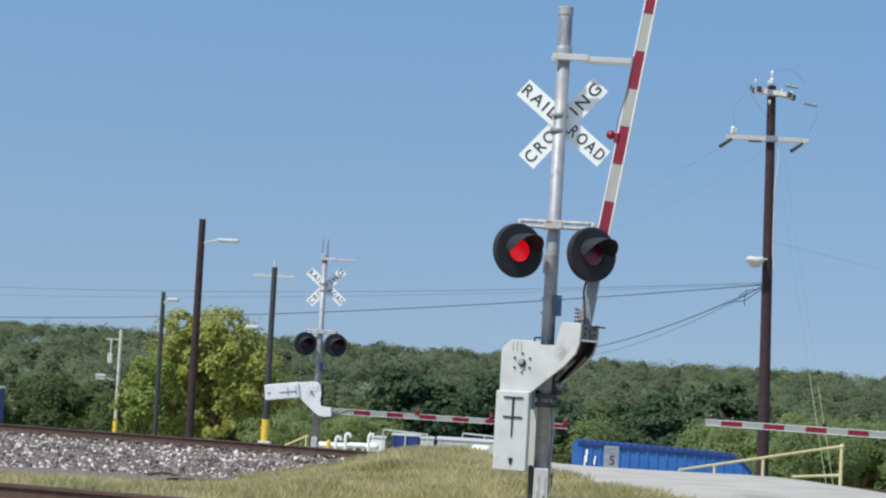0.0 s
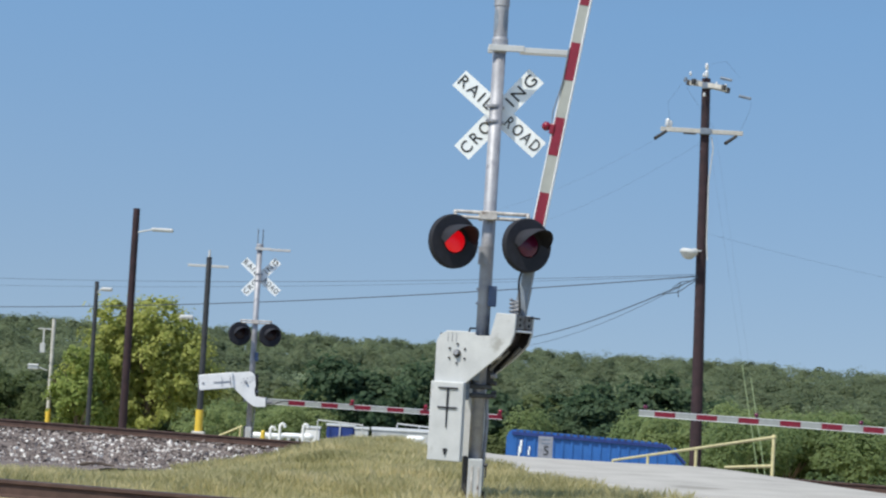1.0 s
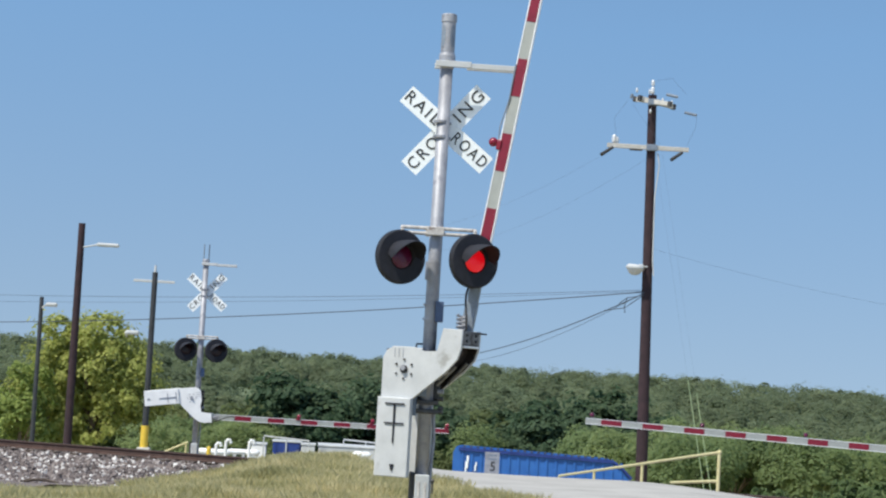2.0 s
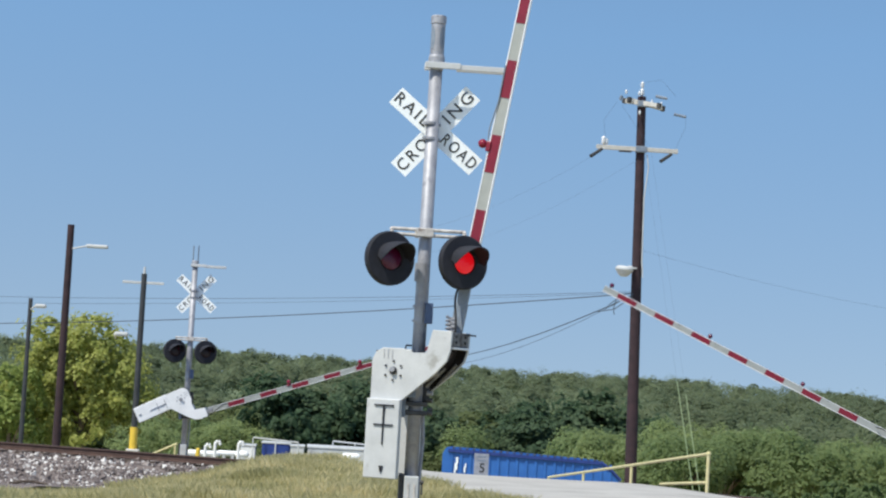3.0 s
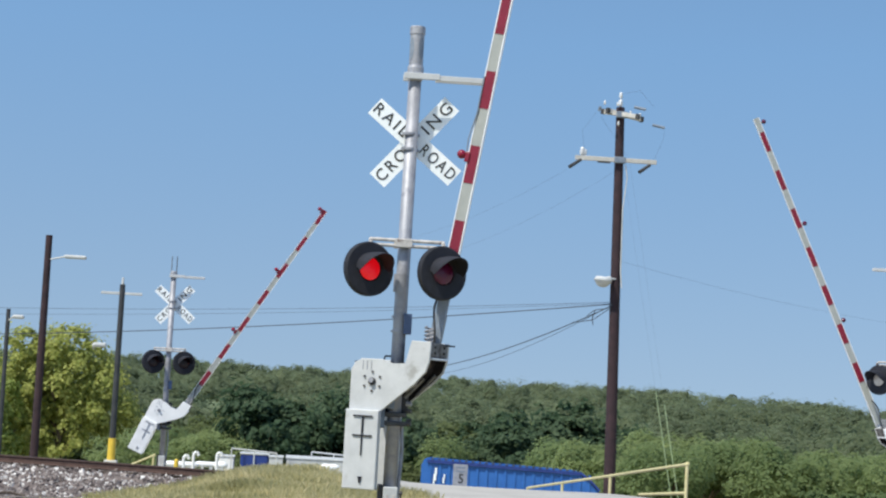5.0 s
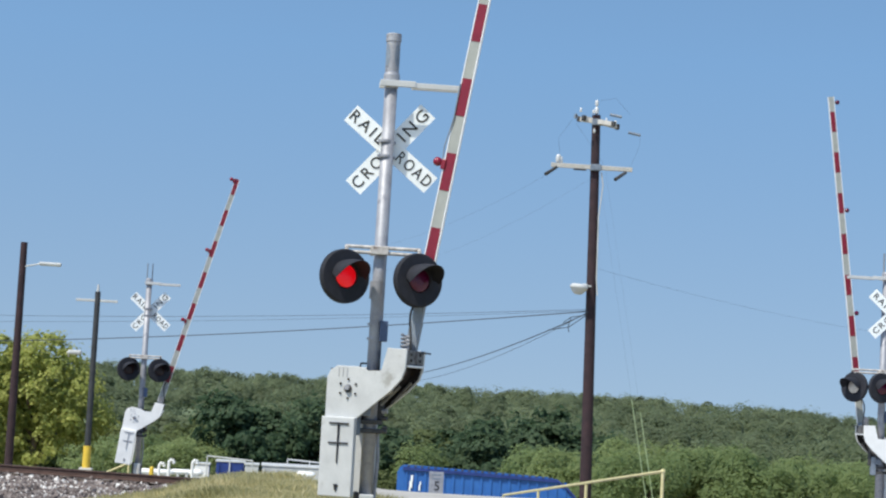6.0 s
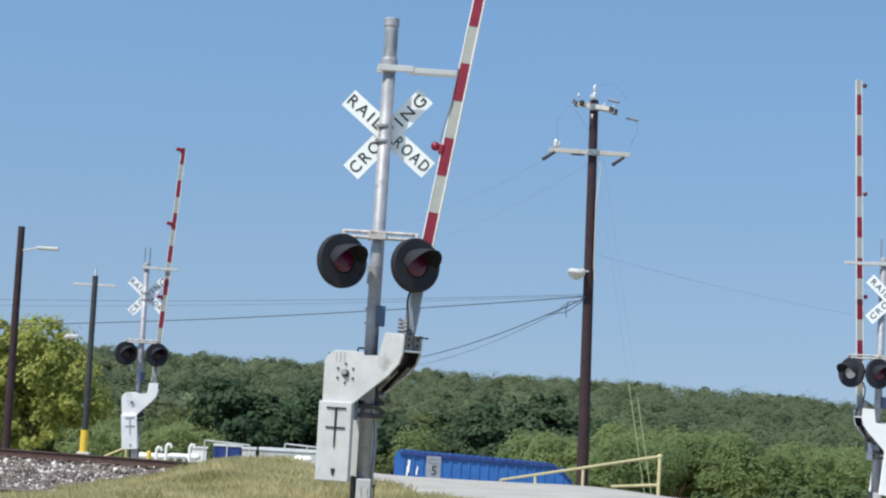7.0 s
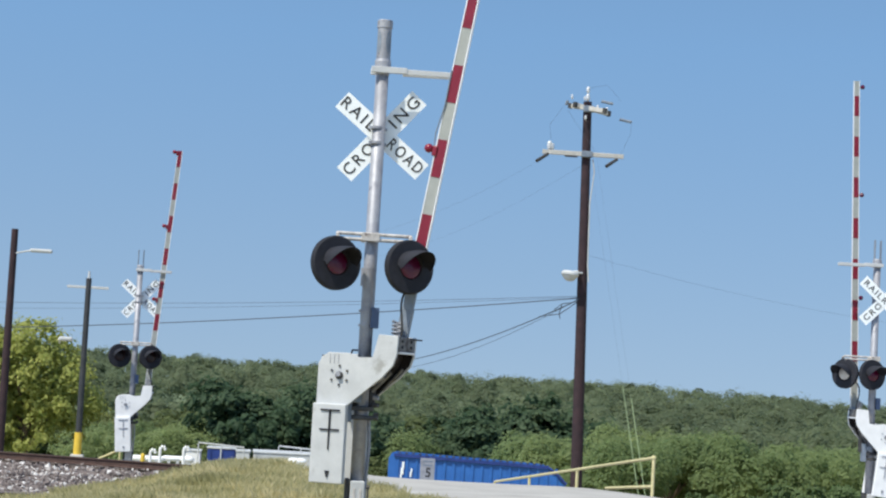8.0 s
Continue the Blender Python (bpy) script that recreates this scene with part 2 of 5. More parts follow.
def lens_material(name, colour, glow):
    m, nt, bsdf = nodes_of(name)
    N, L = nt.nodes.new, nt.links.new
    co, vor, bp = N("ShaderNodeTexCoord"), N("ShaderNodeTexVoronoi"), N("ShaderNodeBump")
    vor.inputs["Scale"].default_value = 60
    L(co.outputs["Object"], vor.inputs["Vector"])
    bp.inputs["Strength"].default_value, bp.inputs["Distance"].default_value = 0.3, 0.004
    L(vor.outputs["Distance"], bp.inputs["Height"])
    L(bp.outputs["Normal"], bsdf.inputs["Normal"])
    bsdf.inputs["Base Color"].default_value = (*colour, 1)
    bsdf.inputs["Roughness"].default_value = 0.2
    bsdf.inputs["Emission Color"].default_value = (1.0, 0.004, 0.012, 1)
    bsdf.inputs["Emission Strength"].default_value = glow
    return m


M_GRASS = grass_material()
M_STONE = stone_material()
M_LENS_OFF = lens_material("dark_red_lens", (0.085, 0.005, 0.034), 0.0)
M_LENS_ON = lens_material("lit_red_lens", (0.20, 0.004, 0.012), 0.40)
# opaque pale colour for one lens face of the right signal
M_LENS_PALE = surface("pale_lens", (0.55, 0.50, 0.46), (0.72, 0.68, 0.63), 12, 0.25, 0, 0.3, 60)
M_BALL = lens_material("red_marker_lens", (0.22, 0.008, 0.03), 0.0)

# ---------------------------------------------------------------- mesh helpers
def part(name, bm, material, parent, label="", smooth=False):
    """Links a bmesh or a mesh as one object under a thing or a part."""
    if isinstance(bm, bmesh.types.BMesh):
        me = bpy.data.meshes.new(name)
        bmesh.ops.recalc_face_normals(bm, faces=bm.faces)
        bm.to_mesh(me)
        bm.free()
    else:
        me = bm
    if not me.materials:
        me.materials.append(material)
    if smooth:
        for p in me.polygons:
            p.use_smooth = True
    ob = new(name, me)
    ob.parent = parent
    if label:
        ob["label"] = label
    return ob


def thing(name, m, label, category, group="", kind=""):
    e = new(name)
    e.empty_display_size = 0.2
    e.matrix_basis = m
    return tagged(e, label, category, group, kind)


def box(bm, x0, x1, y0, y1, z0, z1, bevel=0.0, m=None):
    r = bmesh.ops.create_cube(bm, size=1.0)
    vs = r["verts"]
    for v in vs:
        v.co = Vector(((x0 + x1) / 2 + v.co.x * (x1 - x0), (y0 + y1) / 2 + v.co.y * (y1 - y0), (z0 + z1) / 2 + v.co.z * (z1 - z0)))
    if m is not None:
        bmesh.ops.transform(bm, matrix=m, verts=vs)
    if bevel:
        es = list({e for v in vs for e in v.link_edges})
        bmesh.ops.bevel(bm, geom=es, offset=bevel, segments=2, affect="EDGES", profile=0.5)
    return bm


def tube(bm, a, b, r0, r1=None, seg=14, caps=True):
    """A tapered round bar from a to b."""
    a, b = Vector(a), Vector(b)
    d = b - a
    m = Matrix.Translation((a + b) / 2) @ d.to_track_quat("Z", "Y").to_matrix().to_4x4()
    bmesh.ops.create_cone(bm, cap_ends=caps, segments=seg, radius1=r0, radius2=r0 if r1 is None else r1, depth=d.length, matrix=m)
    return bm


def bent(bm, pts, r, seg=8):
    for p, q in zip(pts, pts[1:]):
        tube(bm, p, q, r, r, seg)
    return bm


def lathe(bm, profile, m=None, seg=28):
    """Turns (radius, height) pairs round z."""
    rings = []
    for r, z in profile:
        if r < 1e-6:
            rings.append([bm.verts.new((0, 0, z))])
        else:
            rings.append([bm.verts.new((r * math.cos(2 * math.pi * k / seg), r * math.sin(2 * math.pi * k / seg), z)) for k in range(seg)])
    for p, q in zip(rings, rings[1:]):
        for k in range(seg):
            j = (k + 1) % seg
            if len(p) == 1 and len(q) > 1:
                bm.faces.new((p[0], q[k], q[j]))
            elif len(q) == 1 and len(p) > 1:
                bm.faces.new((p[k], p[j], q[0]))
            elif len(p) > 1:
                bm.faces.new((p[k], p[j], q[j], q[k]))
    if m is not None:
        bmesh.ops.transform(bm, matrix=m, verts=[v for ring in rings for v in ring])
    return bm


def slab(bm, outline, y0, y1, bevel=0.0):
    """A plate with the outline (x, z), from y0 to y1."""
    a = [bm.verts.new((x, y0, z)) for x, z in outline]
    b = [bm.verts.new((x, y1, z)) for x, z in outline]
    n = len(a)
    fs = [bm.faces.new(a), bm.faces.new(b[::-1])]
    for k in range(n):
        fs.append(bm.faces.new((a[k], b[k], b[(k + 1) % n], a[(k + 1) % n])))
    if bevel:
        es = [e for e in {e for f in fs[:2] for e in f.edges}]
        bmesh.ops.bevel(bm, geom=es, offset=bevel, segments=2, affect="EDGES", profile=0.5)
    return bm


def lettering(text, size, spacing=1.0, depth=0.002):
    """A mesh of text in the built-in font, centred, in the x-z plane, facing -y."""
    cu = bpy.data.curves.new("text", "FONT")
    cu.body, cu.size, cu.space_character, cu.extrude = text, size, spacing, depth
    cu.align_x, cu.align_y, cu.resolution_u, cu.offset = "CENTER", "CENTER", 3, size * 0.004
    tmp = bpy.data.objects.new("text", cu)
    me = bpy.data.meshes.new_from_object(tmp)
    bpy.data.objects.remove(tmp)
    me.transform(Matrix.Rotation(radians(90), 4, "X"))
    return me


def mesh_from(name, verts, faces, material):
    me = bpy.data.meshes.new(name)
    me.from_pydata(np.asarray(verts).tolist(), [], np.asarray(faces).tolist())
    me.materials.append(material)
    return me


# ---------------------------------------------------------------- ground
def ease(a, b, v):
    t = min(1.0, max(0.0, (v - a) / (b - a)))
    return t * t * (3 - 2 * t)


RAIL_DIR = Vector((0.921, -0.390, 0.0)).normalized()      # far track
NEAR_DIR = Vector((0.945, -0.327, 0.0)).normalized()      # near track
RAIL_AT = Vector((-2.36, 45.8, -0.57))                    # far track, near rail's top
NEAR_AT = Vector((-3.33, 18.68, 0.19))                    # near track, far rail's top


def height(x, y):
    """The ground: level near the camera, a grassy rise, a swale to its left, a fall beyond to the wooded low land."""
    z = 0.0
    left = ease(-0.2, -3.4, x)
    swale = -0.50 * ease(20.5, 28.5, y) - 0.64 * ease(29, 42, y) + 0.2 * ease(42, 46, y)
    crest = -0.95 * ease(34.5, 44, y)
    z = left * swale + (1 - left) * crest - 0.13 * ease(24, 33, y) * ease(0.6, 2.4, x) - 0.04 * ease(25, 32, y) * ease(0.8, -0.5, x) * (1 - left)
    z += -2.1 * ease(50, 64, y) - 3.2 * ease(70, 115, y) + 2.4 * ease(150, 280, y) - 5.0 * ease(330, 420, y) + 0.4 * ease(10, 60, x) * ease(120, 240, y)
    z += -0.42 * ease(5.5, 11, x) * ease(26.5, 35, y)
    z += 0.05 * noise.noise(Vector((x * 0.35, y * 0.35, 0))) * ease(60, 20, abs(y - 28) * 2)
    z += 0.5 * noise.noise(Vector((x * 0.03, y * 0.03, 5))) * ease(90, 160, y)
    return z


def build_ground():
    xs = np.concatenate([np.linspace(-2500, -160, 10), np.linspace(-120, -20, 14), np.linspace(-18, 18, 61), np.linspace(20, 120, 15), np.linspace(160, 2500, 10)])
    ys = np.concatenate([np.linspace(-2500, -60, 8), np.linspace(-40, 10, 8), np.linspace(12, 52, 68), np.linspace(54, 130, 32), np.linspace(140, 320, 16), np.linspace(400, 3500, 10)])
    v = [(x, y, height(x, y)) for y in ys for x in xs]
    n = len(xs)
    f = [(j * n + i, j * n + i + 1, (j + 1) * n + i + 1, (j + 1) * n + i) for j in range(len(ys) - 1) for i in range(n - 1)]
    me = mesh_from("ground", v, f, M_GROUND)
    me.materials.append(M_FLOOR)
    for p in me.polygons:
        p.material_index = 1 if p.center.y > 86 else 0
    for p in me.polygons:
        p.use_smooth = True
    return tagged(new("ground", me), "dry grassy earth falling away to low woodland", "ground", kind="structure")


def road_left(y):
    return float(np.interp(y, [5, 24.9, 29.7, 34, 40, 60], [8.3, 3.05, 1.75, 0.7, 0.1, 0.0]))


def build_road():
    ys = np.concatenate([np.linspace(6, 40, 60), np.linspace(41, 62, 20)])
    v, f, n = [], [], 30
    for y in ys:
        l = road_left(y)
        r = float(np.interp(y, [6, 37, 40.2, 41.4, 56, 62], [l + 15, 16.5, 14.0, 8.7, 7.35, 7.0]))
        for k in range(n):
            x = l + (r - l) * k / (n - 1)
            edge = 0.12 * noise.noise(Vector((y * 1.3, 0, 0))) if k == 0 else 0
            v.append((x + edge, y, height(x, y) + (0.004 if k == 0 else 0.03)))
    for j in range(len(ys) - 1):
        for k in range(n - 1):
            f.append((j * n + k, j * n + k + 1, (j + 1) * n + k + 1, (j + 1) * n + k))
    me = mesh_from("road", v, f, M_ROAD)
    for p in me.polygons:
        p.use_smooth = True
    return tagged(new("road", me), "pale gravelled concrete road over the crossing", "road", kind="structure")


build_ground()
build_road()

# ---------------------------------------------------------------- tracks
def rail_mesh(length):
    """A flat-bottomed rail along x, its top at z = 0."""
    prof = [(-0.07, -0.172), (0.07, -0.172), (0.07, -0.160), (0.012, -0.140), (0.010, -0.050), (0.036, -0.036), (0.036, -0.006), (0.028, 0.0),
            (-0.028, 0.0), (-0.036, -0.006), (-0.036, -0.036), (-0.010, -0.050), (-0.012, -0.140), (-0.07, -0.160)]
    bm = bmesh.new()
    a = [bm.verts.new((-length / 2, y, z)) for y, z in prof]
    b = [bm.verts.new((length / 2, y, z)) for y, z in prof]
    bm.faces.new(a), bm.faces.new(b[::-1])
    for k in range(len(prof)):
        bm.faces.new((a[k], b[k], b[(k + 1) % len(prof)], a[(k + 1) % len(prof)]))
    bmesh.ops.recalc_face_normals(bm, faces=bm.faces)
    me = bpy.data.meshes.new("rail")
    bm.to_mesh(me)
    bm.free()
    me.materials.append(M_RAIL)
    me.materials.append(M_RAILTOP)
    for p in me.polygons:
        if p.normal.z > 0.5 and p.center.z > -0.02:
            p.material_index = 1
    return me


def stones(name, n, spread, size, label, parent):
    """Broken stones, each a bent octahedron; spread(u, v) gives the place of one."""
    rng = np.random.default_rng(7)
    base = np.array([(1, 0, 0), (-1, 0, 0), (0, 1, 0), (0, -1, 0), (0, 0, 1), (0, 0, -1)], float)
    tri = np.array([(0, 2, 4), (2, 1, 4), (1, 3, 4), (3, 0, 4), (2, 0, 5), (1, 2, 5), (3, 1, 5), (0, 3, 5)])
    uv = rng.random((n, 2))
    at = np.array([spread(u, v) for u, v in uv])
    s = size * (0.55 + 0.9 * rng.random((n, 1, 1)) ** 2)
    q = rng.normal(size=(n, 3, 3))
    q, _ = np.linalg.qr(q)
    v = np.einsum("ij,njk->nik", base, q) * s * (0.7 + 0.6 * rng.random((n, 6, 1))) + at[:, None, :]
    f = tri[None] + 6 * np.arange(n)[:, None, None]
    ob = new(name, mesh_from(name, v.reshape(-1, 3), f.reshape(-1, 3), M_STONE))
    ob.parent = parent
    return tagged(ob, label, kind="stuff")


def build_verge(t, c):
    """Stony grey-brown earth from the far track's ballast down to the grass, lying on the ground."""
    m = t.matrix_basis
    inv = m.inverted()
    nx, ny, v, f = 60, 40, [], []
    for j in range(ny):
        for i in range(nx):
            p = Vector((-13 + 17 * i / (nx - 1), c - 2.2 - 25.0 * j / (ny - 1) + 0.5 * noise.noise(Vector((i * 0.3, j, 1))), 0))
            w = m @ p
            w.z = height(w.x, w.y) + (0.045 if j < ny - 1 else -0.02) + 0.05 * noise.noise(Vector((w.x * 2, w.y * 2, 0)))
            if w.x > -1.6:
                w.z -= 0.06 * (w.x + 1.6)
            v.append(inv @ w)
    for j in range(ny - 1):
        for i in range(nx - 1):
            f.append((j * nx + i, j * nx + i + 1, (j + 1) * nx + i + 1, (j + 1) * nx + i))
    ob = part("stony_verge", mesh_from("stony_verge", [tuple(a) for a in v], f, M_BED), M_BED, t, "grey-brown stony earth beside the ballast", smooth=True)
    rng = random.Random(4)

    def spread(u, q):
        p = m @ Vector((-12 + 14 * u, c - 2.1 - 9.0 * q ** 2.2, 0))
        p.z = height(p.x, p.y) + 0.06
        return inv @ p

    stones("loose_stones", 6500, spread, 0.055, "loose stones scattered on the verge", t)


def build_track(at, along, sign, length, group, label, n_stones, stone_range):
    """One track whose known rail is at 'at'; the other rail lies 1.5 m to its side (sign)."""
    yaw = math.degrees(math.atan2(along.y, along.x))
    t = thing("railway_track", pose(at.x, at.y, at.z, 0, 0, yaw), label, "railway track", kind="structure")
    me = rail_mesh(length)
    for k in (0, 1):
        r = part("rail", me, M_RAIL, t, "rusty brown steel rail")
        r.location = (0, sign * 1.5 * k, -0.08 * k)
    c = sign * 0.75
    bm = bmesh.new()
    n = 90
    prof = [(-3.0, -0.95), (-1.75, -0.29), (-1.2, -0.25), (1.2, -0.27), (1.75, -0.30), (3.0, -0.9)]
    rings = []
    for k in range(n):
        x = -length / 2 + length * k / (n - 1)
        rings.append([bm.verts.new((x, c + y + 0.1 * noise.noise(Vector((x, y, 0))), z + 0.04 * noise.noise(Vector((x * 2, y * 2, 3))))) for y, z in prof])
    for p, q in zip(rings, rings[1:]):
        for k in range(len(prof) - 1):
            bm.faces.new((p[k], q[k], q[k + 1], p[k + 1]))
    part("ballast_bed", bm, M_BED, t, "grey-brown ballast bed")
    tie = bmesh.new()
    box(tie, -0.11, 0.11, -1.3, 1.3, -0.34, -0.176, 0.01)
    first = part("tie", tie, M_TIE, t, "dark creosoted timber tie")
    for k in range(1, 34):
        o = part("tie", first.data, M_TIE, t)
        o.location = (0.6 * (k // 2 if k % 2 else -k // 2), c, 0)
    first.location.y = c

    def spread(u, v):
        x = stone_range[0] + (stone_range[1] - stone_range[0]) * u
        y = -3.0 + 4.2 * v
        z = float(np.interp(y, [p[0] for p in prof], [p[1] for p in prof]))
        return (x, c + y, z + 0.03 * math.sin(91 * u + 57 * v))

    stones("ballast_stones", n_stones, spread, 0.064, "broken grey and white ballast stones", t)
    if sign > 0:
        build_verge(t, c)
    return t


far_track = build_track(RAIL_AT, RAIL_DIR, 1, 90, "", "raised railway track with rusty rails on stone ballast", 15000, (-16, 3.5))
near_track = build_track(NEAR_AT, NEAR_DIR, -1, 60, "", "railway track with rusty rails beside dry grass", 1500, (-6, 3))

# ---------------------------------------------------------------- crossing signals
ARM_LEAN = 81.6          # degrees of the arm above the level when the counterweight hangs


def build_light(parent, x, y, z, yaw, dark=None):
    """A flasher: round black background with a rolled rim, housing, hood and a lens that turns about its upright axis (lit side, dark side)."""
    bm = bmesh.new()
    face = pose(0, 0, 0, 90, 0, 0)            # lathe axis z -> -y (front)
    lathe(bm, [(0.134, 0.0), (0.142, 0.012), (0.285, 0.012), (0.302, 0.0), (0.302, -0.055), (0.285, -0.075), (0.18, -0.09), (0.18, -0.16), (0.12, -0.19), (0, -0.19)], face, 36)
    head = part("signal_light", bm, M_BLACK, parent, "black round flasher head", smooth=False)
    head.matrix_basis = pose(x, y, z, -3, 0, yaw)
    hood = bmesh.new()
    n, rows = 18, 5
    outer = []
    for j in range(rows):
        s = j / (rows - 1)
        ring = []
        for k in range(n):
            a = radians(2 + 176 * k / (n - 1))
            reach = 0.36 * (0.22 + 0.78 * max(0.0, math.sin(a)) ** 0.75)
            r = 0.176 + 0.014 * s
            ring.append((r * math.cos(a), -0.01 - reach * s, r * math.sin(a) - 0.05 * s * s))
        outer.append(ring)
    for sgn in (0, 1):
        g = [[hood.verts.new((p[0] * (1 - 0.03 * sgn), p[1], p[2] * (1 - 0.03 * sgn))) for p in ring] for ring in outer]
        for p, q in zip(g, g[1:]):
            for k in range(n - 1):
                hood.faces.new((p[k], p[k + 1], q[k + 1], q[k]))
    part("hood", hood, M_BLACK, head, "black visor hood", smooth=True)
    ln = bmesh.new()
    lathe(ln, [(0.0, 0.026), (0.06, 0.022), (0.10, 0.012), (0.126, 0.0)], face, 28)
    lathe(ln, [(0.126, 0.0), (0.10, -0.012), (0.06, -0.022), (0.0, -0.026)], face, 28)
    bmesh.ops.recalc_face_normals(ln, faces=ln.faces)
    me = bpy.data.meshes.new("lens")
    ln.to_mesh(me)
    ln.free()
    me.materials.append(dark or M_LENS_OFF)
    me.materials.append(M_LENS_ON)
    for p in me.polygons:
        p.material_index = 1 if p.center.y > 0 else 0
    lens = part("lens", me, M_LENS_OFF, head, "round red flasher lens")
    lens.location.y = -0.004
    return head, lens


def build_gate(parent, side, at, length, tip_white, arm_lean, first=0.62, root_x=0.52, paint=None, stripe=(0.85, 0.425)):
    """The swinging gate about its hub: two cranked side plates, counterweights, striped arm with marker lamps. side +1: arm to the right."""
    paint = paint or M_WHITE
    mark, steel = (M_BLACK, M_DARK) if paint is M_WHITE else (M_GALV, M_GALV)

    def mx(pts):
        return [(side * x, z) for x, z in pts]

    crank = mx([(-0.26, -0.34), (-0.26, 0.12), (-0.22, 0.2), (-0.14, 0.25), (0.10, 0.25), (0.22, 0.20), (0.385, 0.21), (0.44, 0.47), (0.67, 0.46), (0.66, 0.25), (0.62, 0.13), (0.5, 0.0), (0.12, -0.32)])
    bm = bmesh.new()
    slab(bm, crank, -0.26, -0.22, 0.006)
    gate = part("gate_mechanism", bm, paint, parent, "white cranked steel gate plate")
    gate.matrix_basis = at
    bm = bmesh.new()
    slab(bm, crank, 0.29, 0.33, 0.006)
    part("gate_plate", bm, paint, gate, "white cranked rear plate")
    for y in (-0.315, 0.30):
        bm = bmesh.new()
        box(bm, min(side * -0.275, side * 0.12), max(side * -0.275, side * 0.12), y, y + 0.085, -1.19, -0.315, 0.012)
        part("counterweight", bm, paint, gate, "white slab counterweight")
    bm = bmesh.new()
    box(bm, min(side * -0.24, side * -0.05), max(side * -0.24, side * -0.05), -0.21, 0.21, 0.1, 0.22)
    part("cross_web", bm, M_DARK, gate, "dark steel web between the plates")
    # this web is coloured for the shade between the plates
    bm = bmesh.new()
    slab(bm, mx([(0.45, 0.30), (0.55, 0.29), (0.54, 0.22), (0.50, 0.13), (0.41, 0.02), (0.16, -0.18), (0.10, -0.11), (0.34, 0.17)]), -0.215, 0.265)
    part("cross_web", bm, M_SHADOWED_STEEL, gate, "steel web between the plates, coloured dark as in shade")
    # thin dark sheet added where shade falls on the rear plate
    bm = bmesh.new()
    slab(bm, mx([(0.43, 0.44), (0.655, 0.44), (0.645, 0.25), (0.61, 0.14), (0.49, 0.01), (0.14, -0.29), (0.06, -0.20), (0.38, 0.19)]), 0.268, 0.288)
    part("plate_shade", bm, M_SHADOWED_STEEL, gate, "thin dark sheet standing for shade on the rear plate")
    # the arm's foot: a weathered casting with bolts, a hinge strip and a brace under it
    bm = bmesh.new()
    box(bm, min(side * 0.455, side * 0.665), max(side * 0.455, side * 0.665), -0.218, 0.288, 0.30, 0.455, 0.012)
    foot = part("arm_foot", bm, M_BRACKET, gate, "weathered grey casting that holds the arm")
    bm = bmesh.new()
    box(bm, min(side * 0.60, side * 0.678), max(side * 0.60, side * 0.678), -0.20, 0.28, 0.268, 0.292, 0.004)
    part("hinge_strip", bm, M_EDGE, foot, "bright hinge strip")
    for yy in (-0.12, 0.16):
        for zz in (0.345, 0.41):
            bm = bmesh.new()
            tube(bm, (side * 0.66, yy, zz), (side * 0.682, yy, zz), 0.016, seg=6)
            part("bolt", bm, M_DARK, foot)
    bm = bmesh.new()
    tube(bm, (side * 0.66, 0.2, 0.44), (side * 0.76, 0.26, 0.435), 0.009, seg=6)
    part("stop_pin", bm, M_DARK, gate, "thin stop pin")
    bm = bmesh.new()
    tube(bm, (side * 0.30, -0.02, -0.16), (side * 0.50, 0.02, 0.06), 0.022, 0.022, 8)
    part("brace", bm, M_BRACKET, gate, "grey diagonal brace")
    bm = bmesh.new()
    tube(bm, (side * 0.34, 0.22, -0.14), (side * 0.56, 0.22, 0.10), 0.018, 0.018, 8)
    part("brace", bm, M_BRACKET, gate, "grey diagonal brace")
    bm = bmesh.new()
    slab(bm, mx([(0.30, -0.10), (0.44, -0.02), (0.42, 0.06), (0.31, 0.02)]), -0.02, 0.06)
    part("crank_block", bm, M_WHITE_OLD, gate, "pale crank block")
    bm = bmesh.new()
    tube(bm, (0, -0.275, 0), (0, 0.345, 0), 0.044, seg=18)
    for k in range(6):
        a = radians(60 * k + 30)
        tube(bm, (0.105 * math.cos(a), -0.275, 0.105 * math.sin(a)), (0.105 * math.cos(a), 0.275, 0.105 * math.sin(a)), 0.013, seg=8)
    part("hub", bm, steel, gate, "dark bolted hub")
    bm = bmesh.new()
    tube(bm, (0, -0.31, 0.012), (0, 0.31, 0.012), 0.027, 0.027, 16)
    part("shaft_end", bm, M_GALV, gate, "grey shaft end")
    for zz in (-0.385, -0.60):
        bm = bmesh.new()
        box(bm, side * -0.06 - 0.115, side * -0.06 + 0.115, -0.331, -0.318, zz - 0.008, zz + 0.008)
        part("slot", bm, mark, gate, "black adjustment slot")
    bm = bmesh.new()
    slab(bm, [(-0.010, -0.385), (0.010, -0.385), (0.002, -0.82), (-0.007, -0.82)], -0.334, -0.318)
    o = part("slot_stem", bm, mark, gate, "tapering black slot")
    o.location.x = side * -0.06
    bm = bmesh.new()
    slab(bm, [(-0.024, -1.05), (0.024, -1.05), (0.008, -1.12), (-0.008, -1.12)], -0.331, -0.318)
    o = part("lifting_eye", bm, mark, gate, "dark lifting eye")
    o.location.x = side * -0.06
    bm = bmesh.new()
    for k in range(3):
        box(bm, side * -0.12 + 0.05 * k - 0.004, side * -0.12 + 0.05 * k + 0.004, -0.2635, -0.259, 0.13, 0.23)
    part("vent_lines", bm, M_GALV, gate, "grey vent lines")
    bm = bmesh.new()
